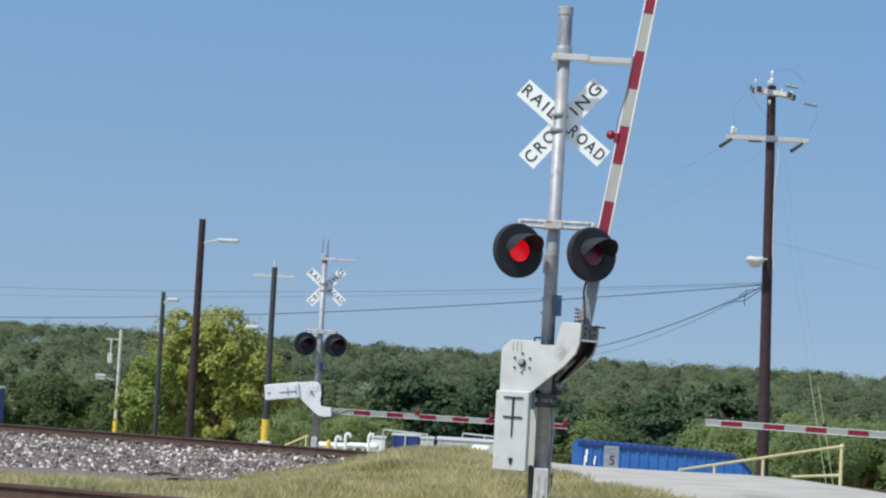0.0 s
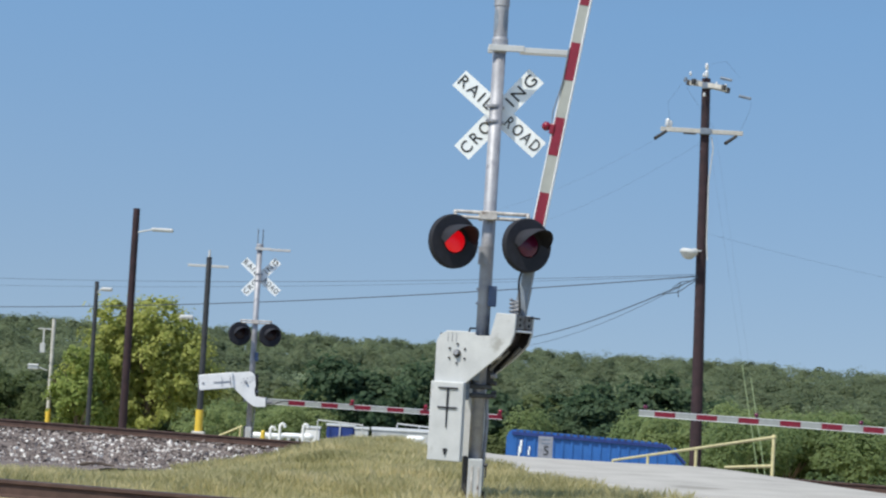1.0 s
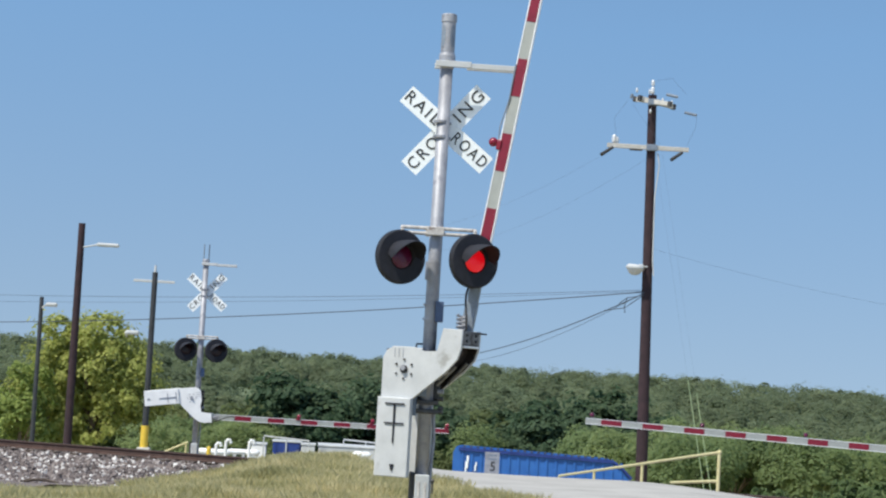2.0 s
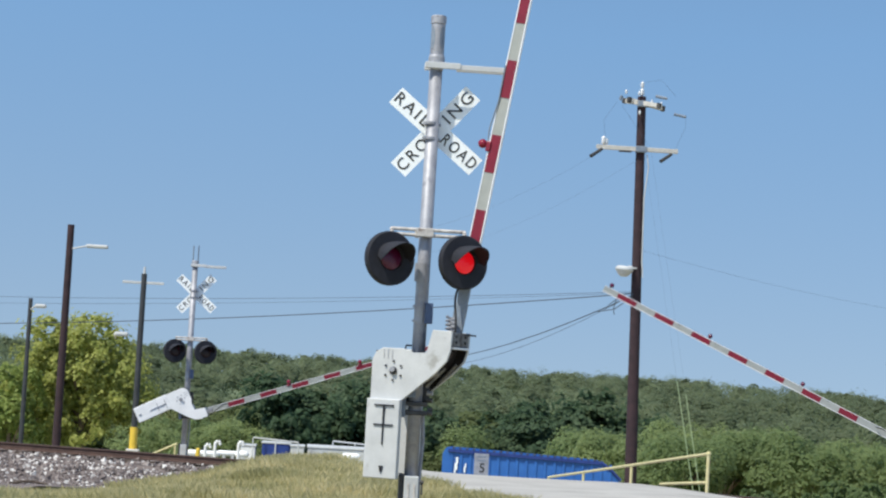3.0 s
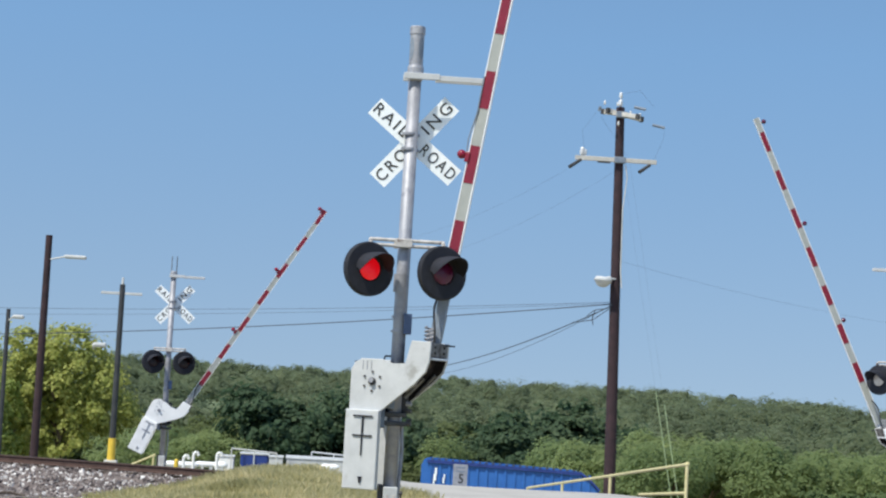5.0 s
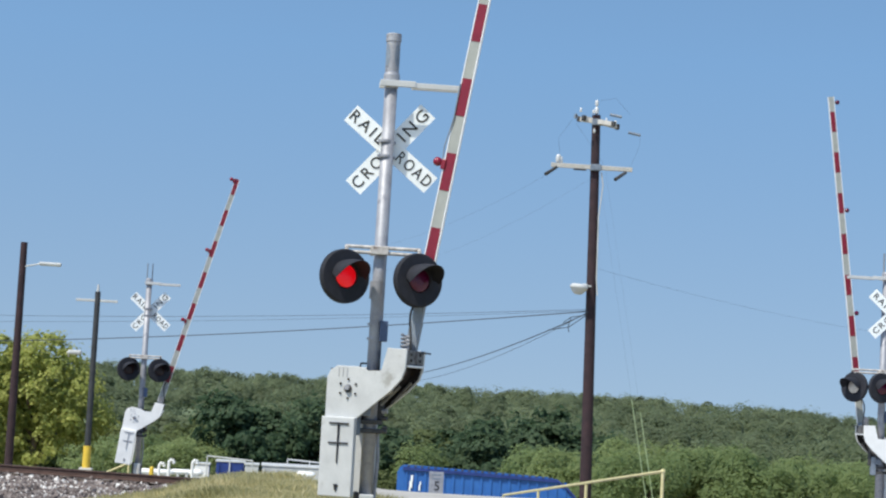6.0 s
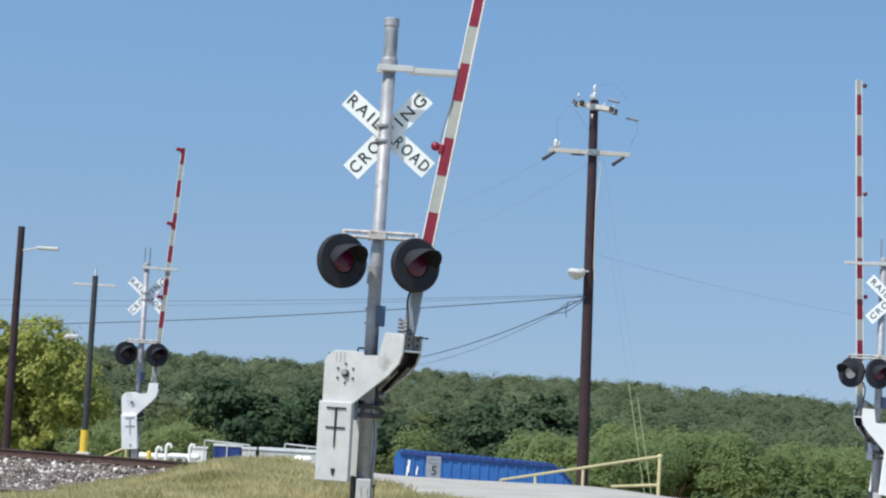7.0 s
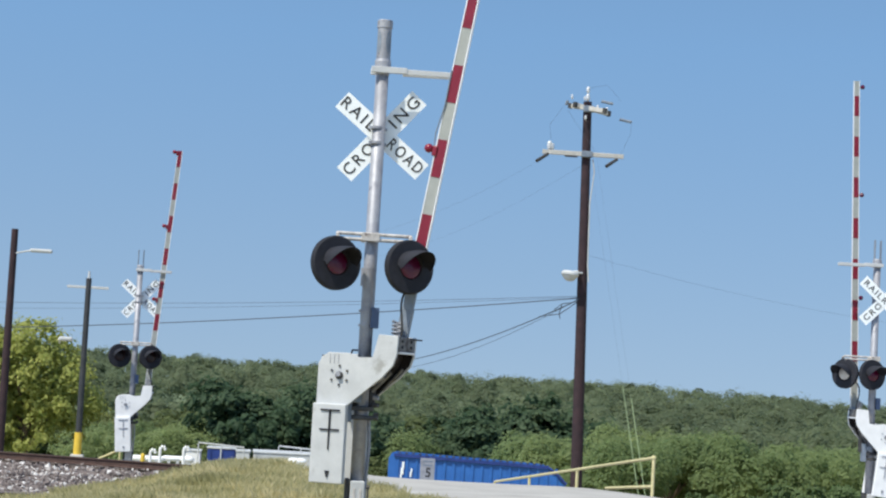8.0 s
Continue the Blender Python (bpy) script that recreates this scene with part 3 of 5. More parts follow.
    bent(bm, [(side * 0.02, 0, 0.24), (side * 0.03, 0, 0.29), (side * 0.12, 0, 0.29), (side * 0.14, 0, 0.23)], 0.010, 6)
    part("lifting_loop", bm, M_CABLE, gate, "black lifting loop")
    # the arm runs up from the plates' outer end
    root = Vector((side * root_x, 0.10 if side > 0 else 0.39, 0.36))
    lean = side * (90 - arm_lean)
    arm_m = Matrix.Translation(root) @ Matrix.Rotation(radians(lean), 4, "Y")
    bm = bmesh.new()
    box(bm, -0.07, 0.07, -0.03, 0.03, 0.0, first * 0.68, 0.006)
    box(bm, -0.062, 0.062, -0.024, 0.024, first * 0.68, first + 0.02)
    sleeve = part("arm_sleeve", bm, M_SLATE, gate, "galvanised arm sleeve, coloured as in shade")
    sleeve.matrix_basis = arm_m
    w0, w1 = 0.062, 0.050
    bm = bmesh.new()
    slab(bm, [(-w0, first), (w0, first), (w1, length), (-w1, length)], -0.016, 0.016)
    arm = part("gate_arm", bm, M_ARM, gate, "grey-white reflective gate arm")
    arm.matrix_basis = arm_m
    for s in (-1, 1):
        bm = bmesh.new()
        slab(bm, [(s * (w0 + 0.001), first), (s * (w0 + 0.012), first), (s * (w1 + 0.012), length), (s * (w1 + 0.001), length)], -0.022, 0.022)
        e = part("edge_rail", bm, M_EDGE, gate, "bright aluminium edge rail")
        e.matrix_basis = arm_m
    z = length - tip_white
    while z - stripe[1] > 0.64:
        wa = w0 + (w1 - w0) * (z - first) / (length - first)
        bm = bmesh.new()
        box(bm, -wa, wa, -0.021, 0.021, z - stripe[1], z)
        st = part("red_stripe", bm, M_RED, gate)
        st.matrix_basis = arm_m
        z -= stripe[0]
    return gate, arm_m


def arm_lamp(gate, arm_m, side, z, small=False):
    """A marker lamp on the arm's upper edge."""
    if small:
        bm = bmesh.new()
        tube(bm, (side * -0.05, 0, z), (side * -0.10, 0, z), 0.016, seg=8)
        o = part("marker_lamp", bm, M_DARK, gate, "small dark marker lamp on the arm")
        o.matrix_basis = arm_m
        bm = bmesh.new()
        bmesh.ops.create_uvsphere(bm, u_segments=14, v_segments=8, radius=0.048, matrix=Matrix.Translation((side * -0.125, 0, z)))
        b = part("marker_lens", bm, M_LENS_OFF, gate, "round smoked marker lens", smooth=True)
        b.matrix_basis = arm_m
        return
    bm = bmesh.new()
    box(bm, side * -0.07 - 0.028, side * -0.07 + 0.028, -0.04, 0.04, z - 0.075, z + 0.04, 0.008)
    o = part("marker_lamp", bm, M_RED, gate, "red marker lamp on the arm")
    o.matrix_basis = arm_m
    bm = bmesh.new()
    bmesh.ops.create_uvsphere(bm, u_segments=16, v_segments=10, radius=0.052, matrix=Matrix.Translation((side * -0.145, -0.02, z)))
    b = part("marker_lens", bm, M_BALL, gate, "round red marker lens", smooth=True)
    b.matrix_basis = arm_m


def build_blade(parent, text, cx, cz, y, angle, whole=False):
    bm = bmesh.new()
    box(bm, -0.61, 0.61, -0.004, 0.004, -0.114, 0.114)
    b = part("crossbuck_blade", bm, M_SIGN, parent, "white crossbuck blade")
    b.matrix_basis = pose(cx, y, cz, 0, -angle, 0)
    spans = ((text[:4], -0.36, 0.46), (text[4:], 0.35, 0.475)) if text[0] == "R" else ((text[:4], -0.315, 0.54), (text[4:], 0.305, 0.545))
    if whole:
        spans = ((text, 0.0, 1.10),)
    for word, at, width in spans:
        me = lettering(word, 0.17 if whole else 0.19, 1.3)
        xs = [v.co.x for v in me.vertices]
        k, mid = width / (max(xs) - min(xs)), (max(xs) + min(xs)) / 2
        me.transform(Matrix.Translation((at - mid * k, 0, 0)) @ Matrix.Diagonal((k, 1, 1, 1)))
        le = part("lettering", me, M_INK, b, "black crossing word")
        le.location.y = -0.0065
    return b


def build_signal(m, side, label, lights, gate_len, tip_white, lamps, gate_yaw, hub_x, arm_lean, buck, slot_half, lean=0.0):
    """A crossing signal with mast, crossbuck, flashers and gate. Front is -y; side +1 puts the arm to the right."""
    s = thing("crossing_signal", m, label, "crossing signal", "gated crossing signals")
    bm = bmesh.new()
    tube(bm, (0, 0, 0.02), (lean, 0, 5.12), 0.077, 0.072, 26)
    part("mast", bm, M_GALV, s, "galvanised steel mast", smooth=True)
    bm = bmesh.new()
    lathe(bm, [(0.074, 5.04), (0.080, 5.05), (0.080, 5.10), (0.092, 5.13), (0.092, 5.19), (0.083, 5.22), (0.070, 5.22)], Matrix.Translation((lean, 0, 0)), 24)
    part("mast_collar", bm, M_GALV, s, "galvanised stepped collar")
    if not slot_half:
        bm = bmesh.new()
        lathe(bm, [(0.072, 5.57), (0.087, 5.575), (0.088, 5.655), (0.080, 5.665), (0.070, 5.655), (0.070, 5.57)], Matrix.Translation((lean, 0, 0)), 24)
        part("mast_cap", bm, M_GALV, s, "galvanised cap ring")
        # two dull slate ovals laid on the pipe end
        for turn in (-52, 38):
            bm = bmesh.new()
            grid = [[bm.verts.new((0.0815 * math.sin(radians(turn + 26 * u * math.sqrt(max(0.0, 1 - v * v)))), -0.0815 * math.cos(radians(turn + 26 * u * math.sqrt(max(0.0, 1 - v * v)))), 5.41 + 0.13 * v)) for u in (-1, -0.5, 0, 0.5, 1)] for v in [-0.98 + 0.196 * k for k in range(11)]]
            for p, q in zip(grid, grid[1:]):
                for k in range(4):
                    bm.faces.new((p[k], p[k + 1], q[k + 1], q[k]))
            o = part("oval_patch", bm, M_SLATE, s, "dull slate oval on the mast top", smooth=True)
            o.location.x = lean
    bm = bmesh.new()
    for c in (0, 180):
        n = 12
        half = 90 - slot_half
        pts = [radians(c - half + 2 * half * k / (n - 1)) for k in range(n)]
        lo, hi = [], []
        for rr in (0.079, 0.070):
            lo.append([bm.verts.new((rr * math.cos(a), rr * math.sin(a), 5.14)) for a in pts])
            hi.append([bm.verts.new((rr * math.cos(a), rr * math.sin(a), 5.60)) for a in pts])
        for k in range(n - 1):
            bm.faces.new((lo[0][k], lo[0][k + 1], hi[0][k + 1], hi[0][k]))
            bm.faces.new((lo[1][k], hi[1][k], hi[1][k + 1], lo[1][k + 1]))
        for k in (0, n - 1):
            bm.faces.new((lo[0][k], hi[0][k], hi[1][k], lo[1][k]))
    o = part("mast_top", bm, M_SLATE if slot_half else M_GALV, s, "slotted galvanised pipe end")
    o.location.x = lean
    bm = bmesh.new()
    for z in (0.0, 0.05):
        lathe(bm, [(0, z), (0.20 - z, z), (0.20 - z, z + 0.045), (0, z + 0.045)], None, 24)
    tube(bm, (0, 0, 0.08), (0, 0, 0.16), 0.11, 0.085, 20)
    part("base_flange", bm, M_GALV, s, "bolted base flange")
    for k in range(4):
        a = radians(45 + 90 * k)
        bm = bmesh.new()
        tube(bm, (0.155 * math.cos(a), 0.155 * math.sin(a), 0.04), (0.155 * math.cos(a), 0.155 * math.sin(a), 0.14), 0.016, seg=6)
        part("bolt", bm, M_DARK, s)
    bm = bmesh.new()
    box(bm, -0.075, 0.085, -0.19, -0.05, 0.05, 0.50, 0.012)
    part("conduit_cover", bm, M_GREYBOX, s, "pale steel conduit cover")
    bm = bmesh.new()
    box(bm, -0.13, -0.08, -0.13, 0.08, 0.05, 0.52, 0.01)
    part("side_plate", bm, M_DARK, s, "dark side plate")
    for xx in (-0.03, 0.04):
        bm = bmesh.new()
        box(bm, xx - 0.012, xx + 0.012, -0.198, -0.189, 0.10, 0.42, 0.003)
        part("cover_rib", bm, M_WHITE_OLD, s, "worn rib on the conduit cover")
    bm = bmesh.new()
    tube(bm, (0.10, -0.17, 0.44), (0.135, -0.18, 0.44), 0.022, seg=8)
    tube(bm, (0.12, -0.17, 0.30), (0.12, -0.17, 0.44), 0.012, seg=6)
    part("cover_hasp", bm, M_DARK, s, "dark hasp on the conduit cover")
    # arm catch
    bm = bmesh.new()
    box(bm, min(side * -0.1, side * 0.30), max(side * -0.1, side * 0.30), -0.11, -0.07, 5.055, 5.125, 0.006)
    box(bm, -0.1, 0.1, 0.07, 0.11, 5.055, 5.125, 0.006)
    part("arm_catch_clamp", bm, M_WHITE, s, "white catch clamp")
    bm = bmesh.new()
    box(bm, min(side * 0.26, side * 0.80), max(side * 0.26, side * 0.80), -0.10, -0.06, 5.05, 5.11, 0.005)
    box(bm, min(side * 0.26, side * 0.80), max(side * 0.26, side * 0.80), 0.02, 0.05, 5.05, 5.11, 0.005)
    part("arm_catch", bm, M_WHITE, s, "weathered arm catch bracket")
    # crossbuck
    (cx, cz, a1, a2, by) = buck
    build_blade(s, "RAILROAD", cx, cz, by, a1, by < 0)
    build_blade(s, "CROSSING", cx, cz, by + 0.013, a2, by < 0)
    for z in (cz + 0.07, cz - 0.10):
        bm = bmesh.new()
        tube(bm, (0, 0, z - 0.014), (0, 0, z + 0.014), 0.086, seg=20)
        box(bm, min(0, cx) - 0.05, max(0, cx) + 0.05, min(by + 0.018, 0.07), max(by - 0.005, -0.07), z - 0.014, z + 0.014)
        part("crossbuck_band", bm, M_GALV, s, "steel mounting band")
    # flashers
    zc = 3.20
    bm = bmesh.new()
    xa, xb = min(l[0] for l in lights), max(l[0] for l in lights)
    for dz in (-0.03, 0.03):
        tube(bm, (xa, -0.10, zc + dz), (xb, -0.10, zc + dz), 0.02, seg=10)
    for l in lights:
        bent(bm, [(l[0], -0.10, zc + 0.03), (l[0], l[1] + 0.16, zc), (l[0], l[1] + 0.10, 2.98)], 0.022, 10)
    box(bm, -0.1, 0.1, -0.14, -0.07, zc - 0.05, zc + 0.05, 0.01)
    box(bm, -0.1, 0.1, 0.06, 0.1, zc - 0.05, zc + 0.05, 0.01)
    part("light_crossarm", bm, M_WHITE_OLD, s, "weathered white pipe crossarm")
    heads = [build_light(s, l[0], l[1], 2.88, *l[2:]) for l in lights]
    bm = bmesh.new()
    tube(bm, (0, 0, 2.66), (0, 0, 2.86), 0.083, seg=20)
    part("mast_sleeve", bm, M_GALV, s, "steel sleeve")
    bm = bmesh.new()
    box(bm, 0.05, 0.14, -0.12, 0.0, 2.19, 2.42, 0.008)
    part("junction_box", bm, M_BLUEBOX, s, "blue-grey junction box")
    for z in (2.22, 2.38):
        bm = bmesh.new()
        tube(bm, (0, 0, z - 0.012), (0, 0, z + 0.012), 0.084, seg=18)
        part("clamp_band", bm, M_GALV, s)
    # gate
    at = pose(0, 0, 0, 0, 0, gate_yaw) @ pose(side * hub_x, 0, 1.65)
    gate, arm_m = build_gate(s, side, at, gate_len, tip_white, arm_lean, first=0.14 if slot_half else 0.62, root_x=0.52 if slot_half else 0.56, paint=M_BRIGHT if slot_half else M_WHITE, stripe=(0.85, 0.425) if side > 0 else (0.837, 0.412))
    for z in lamps:
        arm_lamp(gate, arm_m, side, z, side < 0)
    bm = bmesh.new()
    pts = []
    for k in range(60):
        a = k * 0.5
        pts.append((side * 0.565 + 0.052 * math.cos(a), -0.04 + 0.055 * math.sin(a), 0.43 + 0.0034 * k))
    bent(bm, pts, 0.012, 5)
    part("coiled_cable", bm, M_GALV, gate, "pale coiled cable")
    if slot_half < 30:
        bm = bmesh.new()
        top = lamps[0]
        bent(bm, [arm_m @ Vector((-side * 0.085, -0.03, top + 0.02)), arm_m @ Vector((-side * 0.10, -0.03, top + 0.18)), arm_m @ Vector((-side * 0.06, -0.03, top + 0.5)), arm_m @ Vector((-side * 0.068, -0.03, top + 0.9))], 0.008, 6)
        part("lamp_lead", bm, M_SLATE, gate, "grey lamp lead along the arm")
    bm = bmesh.new()
    p0, p1, p2, p3 = Vector((side * 0.60, -0.1, 0.30)), Vector((side * 0.75, -0.14, 0.62)), Vector((side * 0.50, -0.06, 0.80)), arm_m @ Vector((-side * 0.03, -0.04, 0.66))
    c = [(1 - t) ** 3 * p0 + 3 * t * (1 - t) ** 2 * p1 + 3 * t * t * (1 - t) * p2 + t ** 3 * p3 for t in [k / 14 for k in range(15)]]
    bent(bm, c, 0.013, 6)
    part("lamp_cable", bm, M_CABLE, gate, "black lamp cable")
    # fixed machine case between the plates
    bm = bmesh.new()
    box(bm, -0.20, 0.16, 0.02, 0.17, 1.32, 1.84, 0.015)
    tube(bm, (side * -0.26, 0.1, 1.65), (side * -0.1, 0.1, 1.65), 0.06)
    part("gate_machine", bm, M_DARK, s, "dark gate machine case")
    bm = bmesh.new()
    for z in (1.30, 1.20):
        box(bm, -0.1, 0.14, -0.1, 0.12, z - 0.03, z + 0.02, 0.008)
    tube(bm, (0.14, -0.06, 1.24), (0.2, -0.06, 1.24), 0.02, seg=8)
    part("mast_clamp", bm, M_DARK, s, "dark mast clamp")
    bm = bmesh.new()
    box(bm, -0.17, -0.10, -0.09, 0.10, 1.14, 1.50, 0.01)
    box(bm, -0.10, 0.0, -0.11, -0.085, 1.36, 1.46, 0.006)
    part("machine_mount", bm, M_SLATE, s, "grey machine mounting plate")
    for z in (1.20, 1.34, 1.42):
        bm = bmesh.new()
        tube(bm, (0.13, -0.07, z), (0.19, -0.09, z), 0.026, seg=8)
        part("clamp_bolt", bm, M_GALV if z > 1.4 else M_DARK, s)
    bm = bmesh.new()
    bent(bm, [(0.1, 0.05, 1.2), (0.12, 0.06, 0.9), (0.10, 0.04, 0.5), (0.09, 0.0, 0.2)], 0.02, 8)
    part("conduit", bm, M_GALV, s, "grey conduit")
    return s, gate, heads, at


near_sig, near_gate, near_heads, near_at = build_signal(
    pose(1.14, 21.4, 0.0), 1, "tall galvanised crossing signal with its white gate raised", [(-0.37, -0.34, 27), (0.44, -0.34, 27)],
    8.295, 0.0, [2.225, 4.955], -25, -0.17, 80.65, (0.07, 4.37, -39, 49, 0.115), 0, 0.028)
left_sig, left_gate, left_heads, left_at = build_signal(
    pose(-3.2, 49.6, -0.97), 1, "crossing signal across the tracks, gate swinging up", [(-0.36, -0.14, 22, M_LENS_FAR), (0.42, -0.14, 22, M_LENS_FAR)],
    6.20, 0.0, [6.15, 4.22, 2.32], 0, -0.13, ARM_LEAN, (0.07, 4.37, -41, 47, 0.115), 50)
bm = bmesh.new()
box(bm, -0.17, 0.17, -0.17, 0.17, -0.5, 0.24, 0.02)
part("footing", bm, M_CONC, left_sig, "pale concrete footing")
right_sig, right_gate, right_heads, right_at = build_signal(
    pose(12.27, 37.7, -0.6), -1, "crossing signal beside the road with mirrored gate", [(-0.62, -0.10, -52, M_LENS_PALE), (-0.10, -0.30, 18)],
    6.82, 0.31, [6.70, 4.475, 2.37], 0, -0.235, ARM_LEAN, (0.14, 4.37, -42, 44, -0.125), 50)

# ---------------------------------------------------------------- poles and wires
def pole(name, x, y, top, base, r0, r1, material, label, lean=0.0):
    t = thing(name, pose(x, y, base), label, "pole")
    bm = bmesh.new()
    tube(bm, (0, 0, -0.3), (lean, 0, top - base), r0, r1, 16)
    part("shaft", bm, material, t)
    return t


util = pole("utility_pole", 10.14, 60, 10.85, -3.0, 0.20, 0.135, M_WOOD, "tall dark wooden utility pole with two pale crossarms", -0.275)
UH = 13.85
bm = bmesh.new()
box(bm, -1.42, 1.18, -0.22, -0.13, 12.08, 12.22, 0.01, m=Matrix.Translation((-0.25, 0, 0)))
part("crossarm", bm, M_ARMWOOD, util, "bleached wooden crossarm")
for half, at_x, dy, dz, tilt, yaw in ((0.66, -0.30, -0.17, -0.23, 9, -34), (0.70, -0.10, 0.17, -0.20, 6, 24)):
    bm = bmesh.new()
    box(bm, -half, half, -0.055, 0.055, -0.07, 0.07, 0.012)
    o = part("crossarm", bm, M_ARMWOOD, util, "bleached wooden crossarm")
    o.matrix_basis = pose(at_x, dy, UH + dz, 0, tilt, yaw)
    for e in (-1, 1):
        bm = bmesh.new()
        box(bm, e * (half - 0.05) - 0.055, e * (half - 0.05) + 0.055, -0.066, 0.066, -0.085, 0.085, 0.01)
        part("end_cap", bm, M_DARK, o, "dark steel arm end")
for z in (12.15, 13.60):
    bm = bmesh.new()
    box(bm, -0.43, -0.07, -0.26, -0.10, z - 0.10, z + 0.10, 0.02)
    part("crossarm_bracket", bm, M_SLATE, util, "grey steel arm bracket")
for x, z in ((-1.50, 12.08), (0.72, 12.05)):
    bm = bmesh.new()
    tube(bm, (x, -0.2, z), (x - 0.38, -0.5, z - 0.28), 0.05, 0.06, 10)
    part("cutout_switch", bm, M_DARK, util, "dark cutout switch")
bm = bmesh.new()
box(bm, -0.95, -0.55, -0.24, -0.14, 12.03, 12.075, 0.008)
part("fuse_holder", bm, M_DARK, util, "dark fuse holder under the crossarm")


def insulator(x, y, z, k, material=None, turn=None):
    bm = bmesh.new()
    lathe(bm, [(0, 0), (0.03, 0), (0.035, 0.05), (0.085, 0.07), (0.035, 0.11), (0.085, 0.14), (0.035, 0.18), (0.075, 0.21), (0.03, 0.25), (0, 0.27)], pose(x, y, z) @ Matrix.Scale(k, 4) @ (turn or Matrix()), 14)
    part("insulator", bm, material or M_EDGE, util, "pale ribbed insulator" if material is None else "dark strain insulator", smooth=True)


insulator(-0.275, 0, UH, 1.0)
insulator(-0.275, 0, UH + 0.27, 0.85)
for x, y, z in ((-0.86, -0.5, UH - 0.02), (-0.40, -0.2, UH + 0.0), (0.10, 0.26, UH - 0.18), (-0.36, -0.25, UH - 0.62), (0.42, 0.36, UH - 0.22)):
    insulator(x, y, z, 0.55)
insulator(-1.45, -0.15, 12.2, 1.15)
insulator(-1.36, -0.15, 12.2, 0.9)
for x0, y0, z0, x1, y1, z1 in ((0.10, -0.45, UH - 0.02, 0.44, -0.6, UH - 0.10), (0.82, 0.2, UH - 0.46, 1.20, 0.1, UH - 0.54), (-1.02, -0.4, UH - 0.20, -0.98, -0.4, UH - 0.06)):
    bm = bmesh.new()
    for k in range(5):
        a, b = Vector((x0, y0, z0)), Vector((x1, y1, z1))
        tube(bm, a.lerp(b, k / 5), a.lerp(b, (k + 0.6) / 5), 0.05, 0.05, 10)
    tube(bm, (x0, y0, z0), (x1, y1, z1), 0.03, 0.03, 8)
    part("insulator", bm, M_SLATE, util, "grey strain insulator")
bm = bmesh.new()
bent(bm, [(-0.05, -0.16, 12.0), (0.02, -0.17, 11.6), (-0.08, -0.19, 10.6), (-0.05, -0.2, 8.6), (0.0, -0.2, 8.1)], 0.02, 6)
part("ground_wire", bm, M_GREYBOX, util, "pale down wire")
bm = bmesh.new()
tube(bm, (-0.13, -0.1, 8.38), (-0.45, -0.25, 8.36), 0.03, seg=8)
box(bm, -0.50, -0.34, -0.32, -0.16, 8.28, 8.44, 0.03)
lathe(bm, [(0, 0.17), (0.22, 0.15), (0.28, 0.08), (0.28, 0.03), (0.17, -0.12), (0.08, -0.17), (0, -0.17)], pose(-0.62, -0.3, 8.26, 0, 6, 0), 20)
part("floodlight", bm, M_GREYBOX, util, "pale round floodlight")


def lamp_arm(t, x, z, reach, size):
    bm = bmesh.new()
    tube(bm, (x, -0.05, z - 0.12), (x + reach, -0.2, z), 0.03, seg=8)
    part("bracket", bm, M_GREYBOX, t, "thin lamp bracket")
    bm = bmesh.new()
    box(bm, x + reach, x + reach + size, -0.32, -0.08, z - 0.06, z + 0.08, 0.05)
    part("lamp_head", bm, M_GREYBOX, t, "pale street lamp head")


lamp_pole = pole("street_lamp", -9.71, 75, 6.71, -3.3, 0.17, 0.13, M_WOOD, "dark brown wooden pole with a pale lamp head")
lamp_arm(lamp_pole, 0.1, 9.2, 0.55, 0.85)
p3 = pole("slim_pole", -5.42, 60, 4.3, -2.6, 0.10, 0.085, M_WOOD_D, "slim charcoal pole in a yellow base sleeve")
bm = bmesh.new()
box(bm, -0.65, 0.62, -0.03, 0.03, 6.58, 6.66, 0.01)
part("crossarm", bm, M_GREYBOX, p3, "pale thin crossarm")
bm = bmesh.new()
tube(bm, (0, 0, 6.85), (0, 0, 7.12), 0.05, 0.03, 10)
part("finial", bm, M_GREYBOX, p3, "pale top fitting")
bm = bmesh.new()
tube(bm, (0, 0, 1.4), (0, 0, 2.15), 0.125, 0.12, 14)
part("base_sleeve", bm, M_YELLOW, p3, "yellow base sleeve")
bm = bmesh.new()
box(bm, -0.2, 0.2, -0.2, 0.2, -0.2, 1.48, 0.03)
part("footing", bm, M_CONC, p3, "pale concrete footing")
lamp_arm(p3, -0.75, 4.98, -0.02, 0.42)
p4 = pole("slim_pole", -10.32, 70, 3.63, -3.2, 0.09, 0.075, M_WOOD_D, "slim charcoal pole before a leafy tree")
lamp_arm(p4, 0.05, 6.55, 0.15, 0.4)
p5 = pole("pale_pole", -13.45, 80, 2.27, -4.2, 0.09, 0.08, M_ARMWOOD, "pale pole with a yellow foot and grey boxes")
bm = bmesh.new()
tube(bm, (0, 0, 1.0), (0, 0, 2.75), 0.11, 0.11, 12)
part("base_sleeve", bm, M_YELLOW, p5, "yellow base sleeve")
bm = bmesh.new()
box(bm, -0.50, -0.30, -0.1, 0.12, 5.05, 5.45, 0.02)
box(bm, -0.62, 0, -0.03, 0.03, 6.02, 6.07)
box(bm, -0.42, -0.36, -0.03, 0.03, 5.45, 6.02)
part("equipment_box", bm, M_GREYBOX, p5, "small grey equipment box")
lamp_arm(p5, -0.15, 4.45, -0.4, -0.3)


